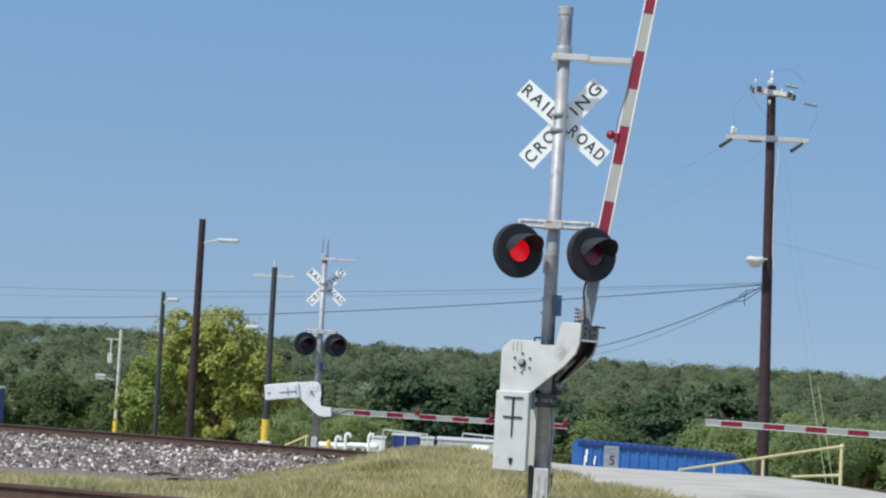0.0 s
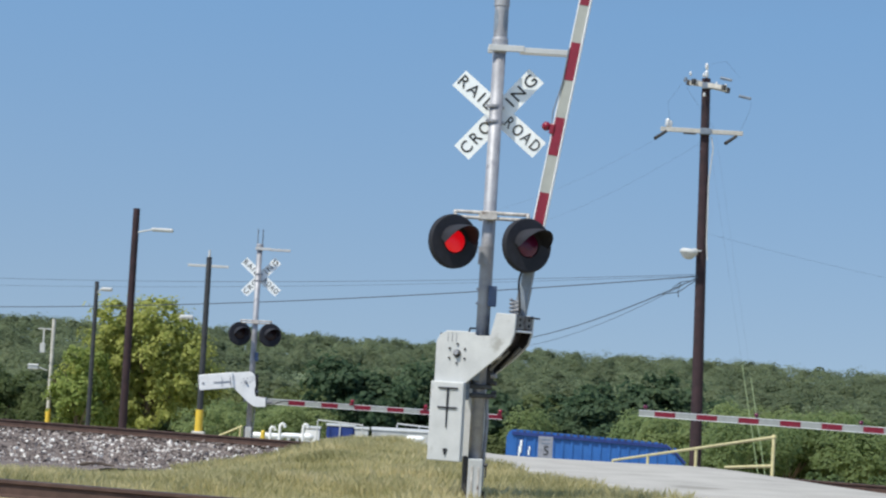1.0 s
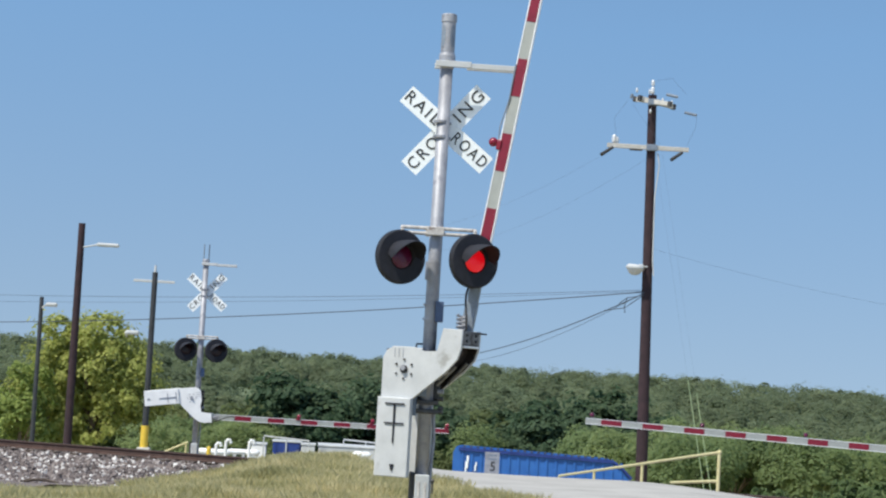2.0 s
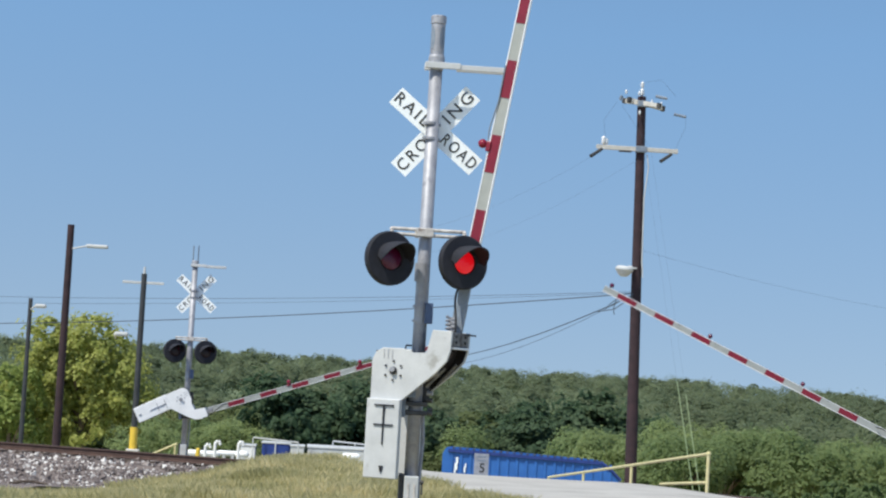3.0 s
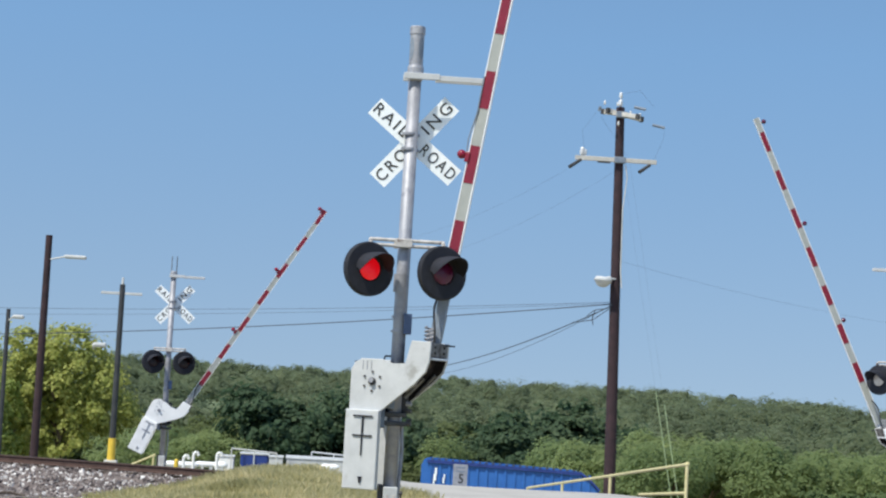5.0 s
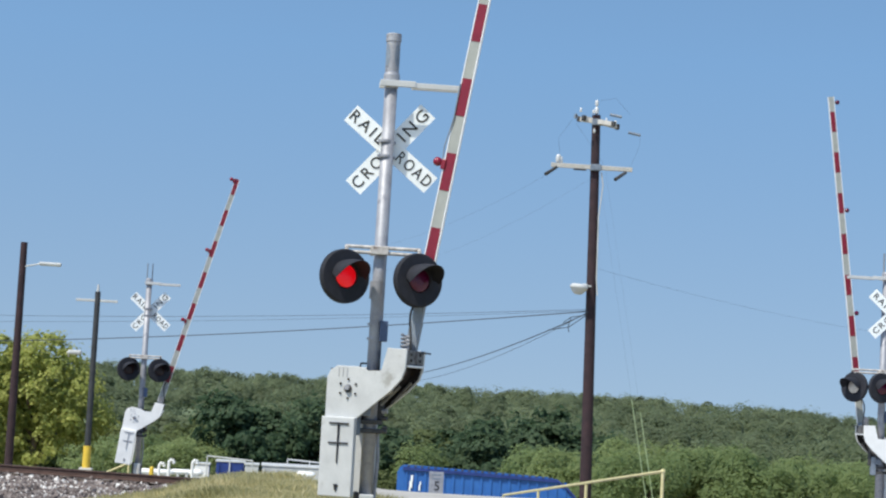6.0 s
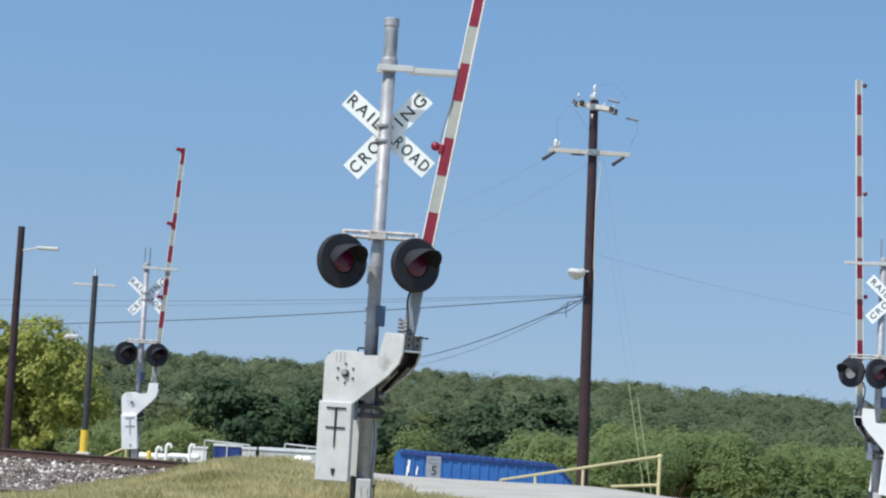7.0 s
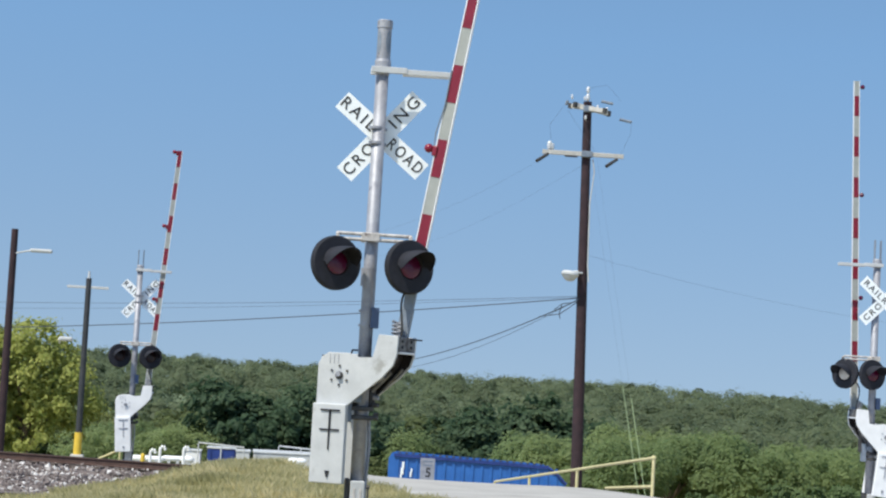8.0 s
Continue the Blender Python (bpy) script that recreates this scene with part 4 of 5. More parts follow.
def wire(pts, sag, r, label="thin dark overhead wire"):
    a, b = Vector(pts[0]), Vector(pts[1])
    cu = bpy.data.curves.new("wire", "CURVE")
    cu.dimensions, cu.bevel_depth, cu.bevel_resolution = "3D", r, 1
    sp = cu.splines.new("POLY")
    n = 24
    sp.points.add(n)
    for k in range(n + 1):
        t = k / n
        p = a.lerp(b, t)
        sp.points[k].co = (p.x, p.y, p.z - sag * 4 * t * (1 - t), 1)
    cu.materials.append(M_WIRE)
    tmp = bpy.data.objects.new("tmp", cu)
    me = bpy.data.meshes.new_from_object(tmp)
    bpy.data.objects.remove(tmp)
    return tagged(new("overhead_wire", me), label, "wire", "overhead wires")


for pts in ([(-1.4, -0.2, 12.4), (-1.5, -0.3, 13.0), (-1.1, -0.3, 13.6)], [(-0.2, -0.1, 14.3), (0.3, -0.2, 14.4), (0.75, -0.3, 13.9)], [(0.78, -0.3, 12.1), (1.1, -0.35, 12.9), (1.1, -0.35, 13.3)], [(0.05, -0.2, 12.2), (-0.5, -0.3, 12.9), (-0.95, -0.3, 13.5)]):
    bm = bmesh.new()
    bent(bm, pts, 0.003, 5)
    part("jumper_lead", bm, M_WIRE, util, "thin jumper lead")
U = Vector((9.88, 59.9, 4.58))
for pts in ([(-0.2, -0.12, 7.72), (-0.45, -0.1, 7.55), (-0.75, 0.1, 7.50), (-0.95, 0.4, 7.32)], [(-0.2, -0.12, 7.66), (-0.5, 0.0, 7.42), (-0.8, 0.2, 7.18), (-1.3, 1.2, 7.1)], [(-0.75, 0.1, 7.50), (-0.82, 0.2, 7.2), (-0.78, 0.2, 7.02)]):
    bm = bmesh.new()
    bent(bm, [(x, y, z - 0.12) for x, y, z in pts], 0.014, 6)
    part("service_drop", bm, M_WIRE, util, "dark looped service wire")
wire((U, (-28.81, 90, 2.42)), 0.57, 0.018)
wire((U + Vector((0, 0, 0.06)), (-29.57, 92, 4.03)), 0.43, 0.008)
wire((U + Vector((0, 0, 0.02)), (-30.5, 95, 3.66)), 0.43, 0.006)
wire((U + Vector((0, 0, -0.05)), (6.9, 88, 2.7)), 0.20, 0.017)
wire((U + Vector((0, 0, -0.02)), (6.4, 95, 2.2)), 0.42, 0.008)
wire((U + Vector((0.1, 0, 1.4)), (30, 70, 4.6)), 0.5, 0.0028)
for top, foot in (((9.80, 60, 10.2), (11.70, 57, -2.4)), ((10.25, 60, 9.1), (11.98, 57.4, -2.4))):
    g = wire((top, foot), 0.0, 0.0014, "thin pale guy wire of the utility pole")
    a, b = Vector(foot), Vector(top)
    t = thing("guy_guard", Matrix.Translation(a), "pale yellow-green plastic guard on a guy wire", "guard", "guy guards")
    bm = bmesh.new()
    tube(bm, (0, 0, 0), (b - a) * 0.34, 0.012, seg=8)
    part("sleeve", bm, M_GUARD, t)
wire(((8.6, 59.8, 9.0), (2, 85, 7.6)), 0.6, 0.002)
wire(((10.05, 59.8, 9.0), (4, 90, 7.2)), 0.6, 0.002)

# ---------------------------------------------------------------- yard things
def build_rolloff():
    """A blue open-top steel container with upright ribs and a cut-back end."""
    t = thing("rolloff_container", pose(4.85, 70, -3.2, 0, 0, -5), "long blue ribbed steel roll-off container", "container")
    bm = bmesh.new()
    out = [(0, 0.2), (6.1, 0.2), (6.5, 1.45), (6.15, 1.80), (5.75, 2.06), (0.30, 2.25), (0.14, 2.22), (0.04, 2.14), (0.0, 2.0)]
    slab(bm, out, 0.0, 0.06)
    slab(bm, out, 2.3, 2.36)
    box(bm, 0, 0.06, 0.06, 2.3, 0.2, 2.05)
    box(bm, 0.06, 6.1, 0.06, 2.3, 0.2, 0.3)
    part("body", bm, M_BLUE, t)
    for k in range(18):
        bm = bmesh.new()
        x = 0.3 + 0.34 * k
        box(bm, x, x + 0.09, -0.035, 0.0, 0.25, 2.16 - 0.028 * x, 0.008)
        part("rib", bm, M_BLUE, t)
    bm = bmesh.new()
    box(bm, 0.2, 5.8, -0.09, 0.03, -0.06, 0.06, 0.01, m=pose(0, 0, 2.2, 0, 1.7, 0))
    part("top_rail", bm, M_NAVY, t, "dark blue top rail")
    for k in range(22):
        bm = bmesh.new()
        x = 0.35 + 0.245 * k
        box(bm, x, x + 0.10, -0.11, 0.04, 2.275 - 0.03 * x, 2.315 - 0.03 * x, 0.006)
        part("tarp_hook", bm, M_DARK, t, "dark tarp hook")
    bm = bmesh.new()
    bent(bm, [(5.75, -0.05, 2.08), (6.15, -0.05, 1.80), (6.5, -0.05, 1.45)], 0.05, 8)
    part("end_rail", bm, M_NAVY, t, "dark blue sloping end rail")
    for x, w, z, h in ((0.46, 0.10, 1.50, 0.24), (0.50, 0.08, 1.74, 0.22), (0.45, 0.06, 1.38, 0.14), (0.80, 0.06, 1.42, 0.20), (0.83, 0.05, 1.60, 0.14)):
        bm = bmesh.new()
        box(bm, x, x + w, -0.05, -0.037, z, z + h)
        part("painted_mark", bm, M_SIGN, t, "white painted mark")
    for k in range(4):
        bm = bmesh.new()
        tube(bm, (0.6 + 4.8 * (k // 2), 0.3 + 1.8 * (k % 2), 0.1), (0.6 + 4.8 * (k // 2), 0.45 + 1.8 * (k % 2), 0.1), 0.1, seg=14)
        part("roller", bm, M_DARK, t)


def yard_box(name, x, y, z0, w, d, h, material, label, ribs=0):
    t = thing(name, pose(x, y, z0), label, "container")
    bm = bmesh.new()
    box(bm, 0, w, 0, d, 0, h, 0.03)
    part("body", bm, material, t)
    bm = bmesh.new()
    box(bm, -0.03, w + 0.03, -0.03, d + 0.03, h + 0.002, h + 0.06, 0.01)
    part("lid", bm, M_GREYBOX, t, "pale grey lid")
    for k in range(ribs):
        bm = bmesh.new()
        xx = 0.1 + (w - 0.2) * k / max(1, ribs - 1)
        box(bm, xx - 0.03, xx + 0.03, -0.04, -0.002, 0.05, h - 0.05)
        part("rib", bm, material, t)
    return t


build_rolloff()
yard_box("blue_bin", -1.75, 72, -3.2, 1.05, 1.2, 2.0, M_NAVY, "small dark blue steel bin", 3)
yard_box("grey_bin", -0.68, 71.5, -3.2, 0.5, 1.2, 1.95, M_GREYBOX, "pale grey steel bin beside the blue bin")
yard_box("white_bin", -2.55, 72.3, -3.2, 0.55, 1.0, 1.85, M_BRIGHT, "small white steel bin beside the blue bin")
yard_box("grey_container", -0.05, 73, -3.2, 4.2, 2.2, 1.88, M_GREYBOX, "long pale grey steel container", 9)
yard_box("blue_cabinet", -15.15, 62, -2.6, 0.9, 0.9, 2.6, M_NAVY, "tall navy steel cabinet at the yard's edge")


def pipe_rail(name, x0, x1, y, z0, zt, label):
    t = thing(name, pose(x0, y, z0), label, "railing")
    bm = bmesh.new()
    tube(bm, (0, 0, zt - z0), (x1 - x0, 0, zt - z0 - 0.1), 0.03, seg=8)
    part("top_rail", bm, M_GREYBOX, t)
    n = max(2, int((x1 - x0) / 1.1))
    for k in range(n + 1):
        bm = bmesh.new()
        xx = (x1 - x0) * k / n
        tube(bm, (xx, 0, 0), (xx, 0, zt - z0 - 0.1 * k / n - 0.02), 0.025, seg=8)
        part("post", bm, M_GREYBOX, t)


pipe_rail("pipe_railing", 0.9, 2.6, 74, -3.2, -1.05, "pale pipe railing beyond the grey container")
pipe_rail("pipe_railing", -2.05, -0.4, 70.5, -3.2, -0.95, "pale pipe railing round the yard bins")
for k, (x, y, r, ln, z) in enumerate(((-4.2, 66, 0.11, 1.2, -1.42), (-3.2, 66.5, 0.10, 0.9, -1.40), (-2.5, 65.5, 0.13, 0.5, -1.36), (1.1, 66, 0.12, 0.7, -1.26))):
    t = thing("white_tank", pose(x, y, z), "white horizontal tank on a low frame", "tank", "white tanks")
    bm = bmesh.new()
    lathe(bm, [(0, 0), (r * 0.7, 0.05), (r, 0.16), (r, ln - 0.16), (r * 0.7, ln - 0.05), (0, ln)], pose(0, 0, 0, 0, 90, 0), 18)
    part("tank_shell", bm, M_BRIGHT, t, smooth=True)
    for xx in (0.3, ln - 0.3):
        bm = bmesh.new()
        box(bm, xx - 0.05, xx + 0.05, -r * 0.8, r * 0.8, -2.0, -r * 0.7)
        part("saddle", bm, M_GREYBOX, t)
for x, y, top in ((-3.36, 63, -0.98), (-3.05, 63, -0.86), (-2.31, 63.5, -0.86)):
    t = thing("vent_pipe", pose(x, y, -2.9), "white gooseneck vent pipe", "pipe", "vent pipes")
    bm = bmesh.new()
    h = top + 2.9
    bent(bm, [(0, 0, 0), (0, 0, h - 0.1), (0.03, 0, h - 0.03), (0.09, 0, h), (0.15, 0, h - 0.04), (0.16, 0, h - 0.12)], 0.05, 10)
    part("pipe", bm, M_BRIGHT, t)
t = thing("yellow_post", pose(-3.42, 60, -2.95), "short yellow guard post", "bollard")
bm = bmesh.new()
tube(bm, (0, 0, 0), (0, 0, 1.9), 0.07, seg=12)
bmesh.ops.create_uvsphere(bm, u_segments=12, v_segments=6, radius=0.07, matrix=Matrix.Translation((0, 0, 1.9)))
part("post", bm, M_YELLOW, t)
t = thing("sloping_handrail", pose(-4.9, 56, -2.0), "short faded yellow handrail by the signal", "railing")
bm = bmesh.new()
tube(bm, (0, 0, 0.75), (1.1, 0, 1.28), 0.03, seg=8)
part("top_rail", bm, M_YRAIL, t)
for x in (0.05, 1.05):
    bm = bmesh.new()
    tube(bm, (x, 0, -0.3), (x, 0, 0.75 + 0.48 * x), 0.03, seg=8)
    part("post", bm, M_YRAIL, t)


def build_handrail():
    """The faded yellow guard rail that follows the road down from the crest."""
    a, b = Vector((8.36, 40.0, 0.32)), Vector((7.02, 56.0, -1.12))
    t = thing("guard_rail", pose(0, 0, 0), "faded yellow pipe guard rail going down beside the road", "railing")
    bm = bmesh.new()
    tube(bm, a, b, 0.035, seg=10)
    part("top_rail", bm, M_YRAIL, t)
    for s in (0.0, 0.40, 0.72, 1.0):
        p = a.lerp(b, s)
        bm = bmesh.new()
        tube(bm, (p.x, p.y, height(p.x, p.y) - 0.15), (p.x, p.y, p.z), 0.037, seg=10)
        part("post", bm, M_YRAIL, t)
    bm = bmesh.new()
    tube(bm, (a.x, a.y, a.z - 0.60), (a.x - 0.40, a.y + 3.2, a.z - 0.84), 0.035, seg=8)
    part("lower_rail", bm, M_YRAIL, t)
    bm = bmesh.new()
    bmesh.ops.create_uvsphere(bm, u_segments=12, v_segments=8, radius=0.055, matrix=Matrix.Translation(a))
    part("corner_cap", bm, M_YRAIL, t)


build_handrail()
t = thing("speed_sign", pose(4.49, 50, -1.64), "small weathered speed sign with a black number", "sign")
bm = bmesh.new()
tube(bm, (0, 0.03, -0.5), (0, 0.03, 1.2), 0.03, seg=8)
part("post", bm, M_GALV, t)
bm = bmesh.new()
box(bm, -0.19, 0.19, -0.008, 0.008, 0.72, 1.33, 0.004)
part("panel", bm, M_GALV, t, "weathered grey sign panel")
me = lettering("5", 0.34)
o = part("number", me, M_INK, t, "black number")
o.location = (0.02, -0.012, 0.95)
bm = bmesh.new()
for z in (1.25, 1.15):
    box(bm, -0.12, 0.12, -0.014, -0.0085, z - 0.018, z + 0.018)
part("word_bars", bm, M_SLATE, t, "small illegible dark words")

# ---------------------------------------------------------------- trees and shrubs
def crown_mesh(name, seed, rx, rz, lobes, leaves, leaf, material, fuzz=0.5):
    """Leaves in loose tufts, the tufts on big lobes gathered in an uneven dome; the crown's foot is at z = 0."""
    rng = np.random.default_rng(seed)
    c = rng.normal(size=(lobes, 3))
    c /= np.linalg.norm(c, axis=1)[:, None]
    c *= (rng.random((lobes, 1)) ** 0.4) * 0.78
    half = np.array([rx, rx, rz * 0.5])
    c = c * half + np.array([0, 0, rz * 0.5])
    r = (0.20 + 0.16 * rng.random(lobes)) * (rx + rz * 0.5) / 2
    tufts = 14
    d = rng.normal(size=(lobes, tufts, 3))
    d /= np.linalg.norm(d, axis=2)[:, :, None]
    tc = (c[:, None] + d * r[:, None, None] * (0.75 + 0.4 * rng.random((lobes, tufts, 1)))).reshape(-1, 3)
    tr = (r[:, None] * (0.22 + 0.2 * rng.random((lobes, tufts)))).reshape(-1)
    pick = rng.integers(0, len(tc), leaves)
    q = rng.normal(size=(leaves, 3))
    shell = q / np.linalg.norm(q, axis=1)[:, None]
    shell[:, 2] = np.abs(shell[:, 2]) * 1.2 - 0.35
    loose = (rng.random((leaves, 1)) < 0.25).astype(float)
    p = tc[pick] + (loose * q * fuzz * 1.6 + (1 - loose) * shell * (1.0 + 0.3 * rng.random((leaves, 1)))) * tr[pick][:, None]
    p[:, 2] = np.maximum(p[:, 2], 0.02)
    out = (p - np.array([0, 0, rz * 0.4])) / half
    out /= np.linalg.norm(out, axis=1)[:, None] + 1e-6
    n = 0.5 * out + 0.6 * shell + np.array([0, 0, 0.25]) + 0.3 * rng.normal(size=(leaves, 3))
    n /= np.linalg.norm(n, axis=1)[:, None]
    u = np.cross(n, rng.normal(size=(leaves, 3)))
    u /= np.linalg.norm(u, axis=1)[:, None]
    w = np.cross(n, u)
    s = leaf * (0.55 + 0.9 * rng.random((leaves, 1)))
    quad = np.stack([p - u * s, p + w * s * 0.55 - n * s * 0.15, p + u * s, p - w * s * 0.55 - n * s * 0.15], 1)
    f = np.array([(0, 1, 2), (0, 2, 3)])[None] + 4 * np.arange(leaves)[:, None, None]
    return mesh_from(name, quad.reshape(-1, 3), f.reshape(-1, 3), material)


def soft_crown_mesh(name, seed, rx, rz, lobes, leaves, leaf, material):
    """A feathery crown: small upright sprays laid closely over rounded lobes of many sizes; the foot is at z = 0."""
    rng = np.random.default_rng(seed)
    c = rng.normal(size=(lobes, 3))
    c /= np.linalg.norm(c, axis=1)[:, None]
    c *= (rng.random((lobes, 1)) ** 0.5) * 0.74
    half = np.array([rx, rx, rz * 0.5])
    c = c * half + np.array([0, 0, rz * 0.46])
    r = (0.16 + 0.26 * rng.random(lobes) ** 1.6) * (rx + rz * 0.5) / 2
    pick = rng.choice(lobes, leaves, p=r ** 2 / (r ** 2).sum())
    d = rng.normal(size=(leaves, 3))
    d /= np.linalg.norm(d, axis=1)[:, None]
    d[:, 2] = np.abs(d[:, 2]) * 1.15 - 0.3
    ph = rng.random((lobes, 3)) * 6.28
    dent = 1 + 0.10 * np.sin(5 * d[:, 0] + ph[pick, 0]) + 0.10 * np.sin(6 * d[:, 2] + ph[pick, 1]) + 0.08 * np.sin(9 * d[:, 1] + ph[pick, 2])
    p = c[pick] + d * (r[pick] * dent * (0.93 + 0.14 * rng.random(leaves) + 0.25 * (rng.random(leaves) < 0.06)))[:, None]
    p[:, 2] = np.maximum(p[:, 2], 0.02)
    n = 0.8 * d + np.array([0, 0, 0.45]) + 0.26 * rng.normal(size=(leaves, 3))
    n /= np.linalg.norm(n, axis=1)[:, None]
    u = np.cross(n, rng.normal(size=(leaves, 3)))
    u /= np.linalg.norm(u, axis=1)[:, None]
    w = np.cross(n, u)
    s = leaf * (0.6 + 0.8 * rng.random((leaves, 1)))
    quad = np.stack([p - u * s, p + w * s * 0.5, p + u * s, p - w * s * 0.5], 1)
    f = np.array([(0, 1, 2), (0, 2, 3)])[None] + 4 * np.arange(leaves)[:, None, None]
    return mesh_from(name, quad.reshape(-1, 3), f.reshape(-1, 3), material)


def trunk_mesh(seed, h, r):
    rng = random.Random(seed)
    bm = bmesh.new()
    tube(bm, (0, 0, -0.4), (0.1, 0, h * 0.45), r, r * 0.7, 8)
    for k in range(6):
        a = 2 * math.pi * k / 6 + rng.random()
        z = h * (0.2 + 0.06 * k)
        tube(bm, (0.03, 0, z), (math.cos(a) * h * 0.24, math.sin(a) * h * 0.24, z + h * 0.28), r * 0.45, r * 0.15, 6)
    me = bpy.data.meshes.new("trunk")
    bm.to_mesh(me)
    bm.free()
    me.materials.append(M_BARK)
    return me


def tree_kind(name, seed, rx, rz, lobes, leaves, leaf, material, label, category, foot, group, make=crown_mesh):
    """One tree with trunk and crown, to be copied."""
    t = thing(name, pose(0, 0, 0), label, category, group)
    part("trunk", trunk_mesh(seed, foot + rz * 0.8, 0.05 * rx + 0.04), M_BARK, t)
    o = part("crown", make("crown", seed, rx, rz, lobes, leaves, leaf, material), material, t)
    o.location.z = foot
    return t


def put(kind, x, y, s, top=None, first=set()):
    """Sets a tree on the ground; the first time the made one is used, later copies of it."""
    m = pose(x, y, height(x, y) - 0.05, 0, 0, random.uniform(0, 360))
    o = kind
    if kind.name in first:
        o = copy_thing(kind, m)
    first.add(kind.name)
    o.matrix_basis = m
    o.scale = (s, s, s)
    return o


yellow_tree = tree_kind("broadleaf_tree", 8, 2.9, 6.2, 32, 32000, 0.085, M_LEAF_Y, "sunlit yellow-green broadleaf tree behind the track", "tree", 0.5, "")
put(yellow_tree, -9.7, 82, 1.13)
yt2 = tree_kind("young_tree", 11, 1.7, 5.4, 16, 9000, 0.09, M_LEAF_Y, "slim yellow-green young tree beside the larger one", "tree", 0.4, "")
put(yt2, -12.2, 79.5, 0.98)
dark = [tree_kind("woodland_tree", 20 + k, 3.3, 6.0, 26, 10000, 0.17, M_LEAF_D, "deep green broadleaf tree at the wood's edge", "tree", 0.5, "woodland edge trees") for k in range(2)]
mid = [tree_kind("woodland_tree", 30 + k, 3.4, 5.6, 22, 6000, 0.16, M_LEAF_M, "mid-green broadleaf tree of the low woodland", "tree", 0.4, "woodland trees", soft_crown_mesh) for k in range(4)]
olive = [tree_kind("willow_shrub", 40 + k, 2.8, 4.2, 30, 11500, 0.082, M_LEAF_O, "light olive-green feathery shrub on the low ground", "shrub", 0.2, "low shrubs", soft_crown_mesh) for k in range(3)]

for x, y, s in ((-0.9, 100, 1.10), (2.0, 102, 1.12), (4.7, 100, 0.97), (13.8, 104, 1.14), (15.6, 103, 1.2), (7.2, 104, 1.0), (10.8, 99, 0.8), (12.3, 100, 1.0), (11.0, 106, 1.12)):
    put(random.choice(dark), x, y, s)
for x, y, s in ((6.4, 95, 0.58), (8.2, 92, 0.52), (10.2, 93, 0.6), (12.0, 91, 0.55), (13.6, 95, 0.62)):
    put(random.choice(mid), x, y, s)
put(olive[0], 8.7, 98, 1.2)
for x, y, s in ((9.3, 107, 1.25), (6.0, 108, 1.2), (17.8, 108, 1.1)):
    put(mid[1], x, y, s)
for row, (y, n) in enumerate(((112, 16), (127, 17), (145, 19))):
    for k in range(n):
        x = -0.24 * y + (0.60 * y) * (k + random.uniform(-0.3, 0.3)) / (n - 1)
        put(random.choice(mid), x, y + random.uniform(-5, 5), random.uniform(0.85, 1.12))
for row, (y, n, x0) in enumerate(((76, 7, 14.9), (82, 8, 14.0), (89, 8, 14.0), (98, 8, 15.5))):
    for k in range(n):
        x = x0 + (0.385 * y - x0) * (k + random.uniform(-0.3, 0.3)) / (n - 1)
        put(random.choice(olive), x, y + random.uniform(-3, 3), random.uniform(0.84, 1.1) * (1.0 if row < 2 else 1.16))
for x, y, s in ((-3.7, 98, 1.05), (-2.7, 104, 1.2), (-8.4, 99, 1.0), (-6.6, 103, 1.2), (-5.2, 98, 1.0), (-7.6, 108, 1.25), (-5.0, 110, 1.2)):
    put(random.choice(olive), x, y, s)

bush = tree_kind("low_bush", 61, 0.75, 1.05, 12, 1500, 0.085, M_LEAF_W, "broad-leaved green weed bush at the road's edge", "bush", 0.05, "roadside bushes")
for x, y, s in ((12.9, 43.2, 0.8), (13.6, 44.0, 0.95), (14.5, 43.6, 1.0), (15.6, 44.6, 1.05), (12.2, 45.2, 0.85), (13.2, 46.4, 1.1), (14.6, 46.2, 1.15), (16.4, 46.0, 1.1), (11.0, 46.5, 0.8), (17.4, 45.2, 1.1)):
    put(bush, x, y, s)


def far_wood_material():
    m, nt, bsdf = nodes_of("haze_tinted_far_foliage")
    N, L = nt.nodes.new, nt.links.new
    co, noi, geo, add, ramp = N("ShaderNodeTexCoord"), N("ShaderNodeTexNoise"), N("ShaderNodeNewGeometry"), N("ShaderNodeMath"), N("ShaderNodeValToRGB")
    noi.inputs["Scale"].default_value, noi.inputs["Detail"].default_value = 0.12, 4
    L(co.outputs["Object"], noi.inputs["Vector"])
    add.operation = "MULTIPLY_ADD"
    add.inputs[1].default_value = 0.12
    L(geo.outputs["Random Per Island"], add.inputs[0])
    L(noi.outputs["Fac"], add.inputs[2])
    # pale grey-greens: the distance haze is put into the leaf colour
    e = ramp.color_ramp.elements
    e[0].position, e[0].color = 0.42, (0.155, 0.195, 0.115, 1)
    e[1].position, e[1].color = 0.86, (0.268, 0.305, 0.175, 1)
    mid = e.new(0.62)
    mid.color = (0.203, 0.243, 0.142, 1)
    L(add.outputs[0], ramp.inputs["Fac"])
    L(ramp.outputs["Color"], bsdf.inputs["Base Color"])
    bsdf.inputs["Roughness"].default_value = 0.7
    tl, ms = N("ShaderNodeBsdfTranslucent"), N("ShaderNodeMixShader")
    ms.inputs[0].default_value = 0.68
    L(ramp.outputs["Color"], tl.inputs["Color"])
    L(bsdf.outputs[0], ms.inputs[1])
    L(tl.outputs[0], ms.inputs[2])
    L(ms.outputs[0], nt.nodes["Material Output"].inputs["Surface"])
    return m


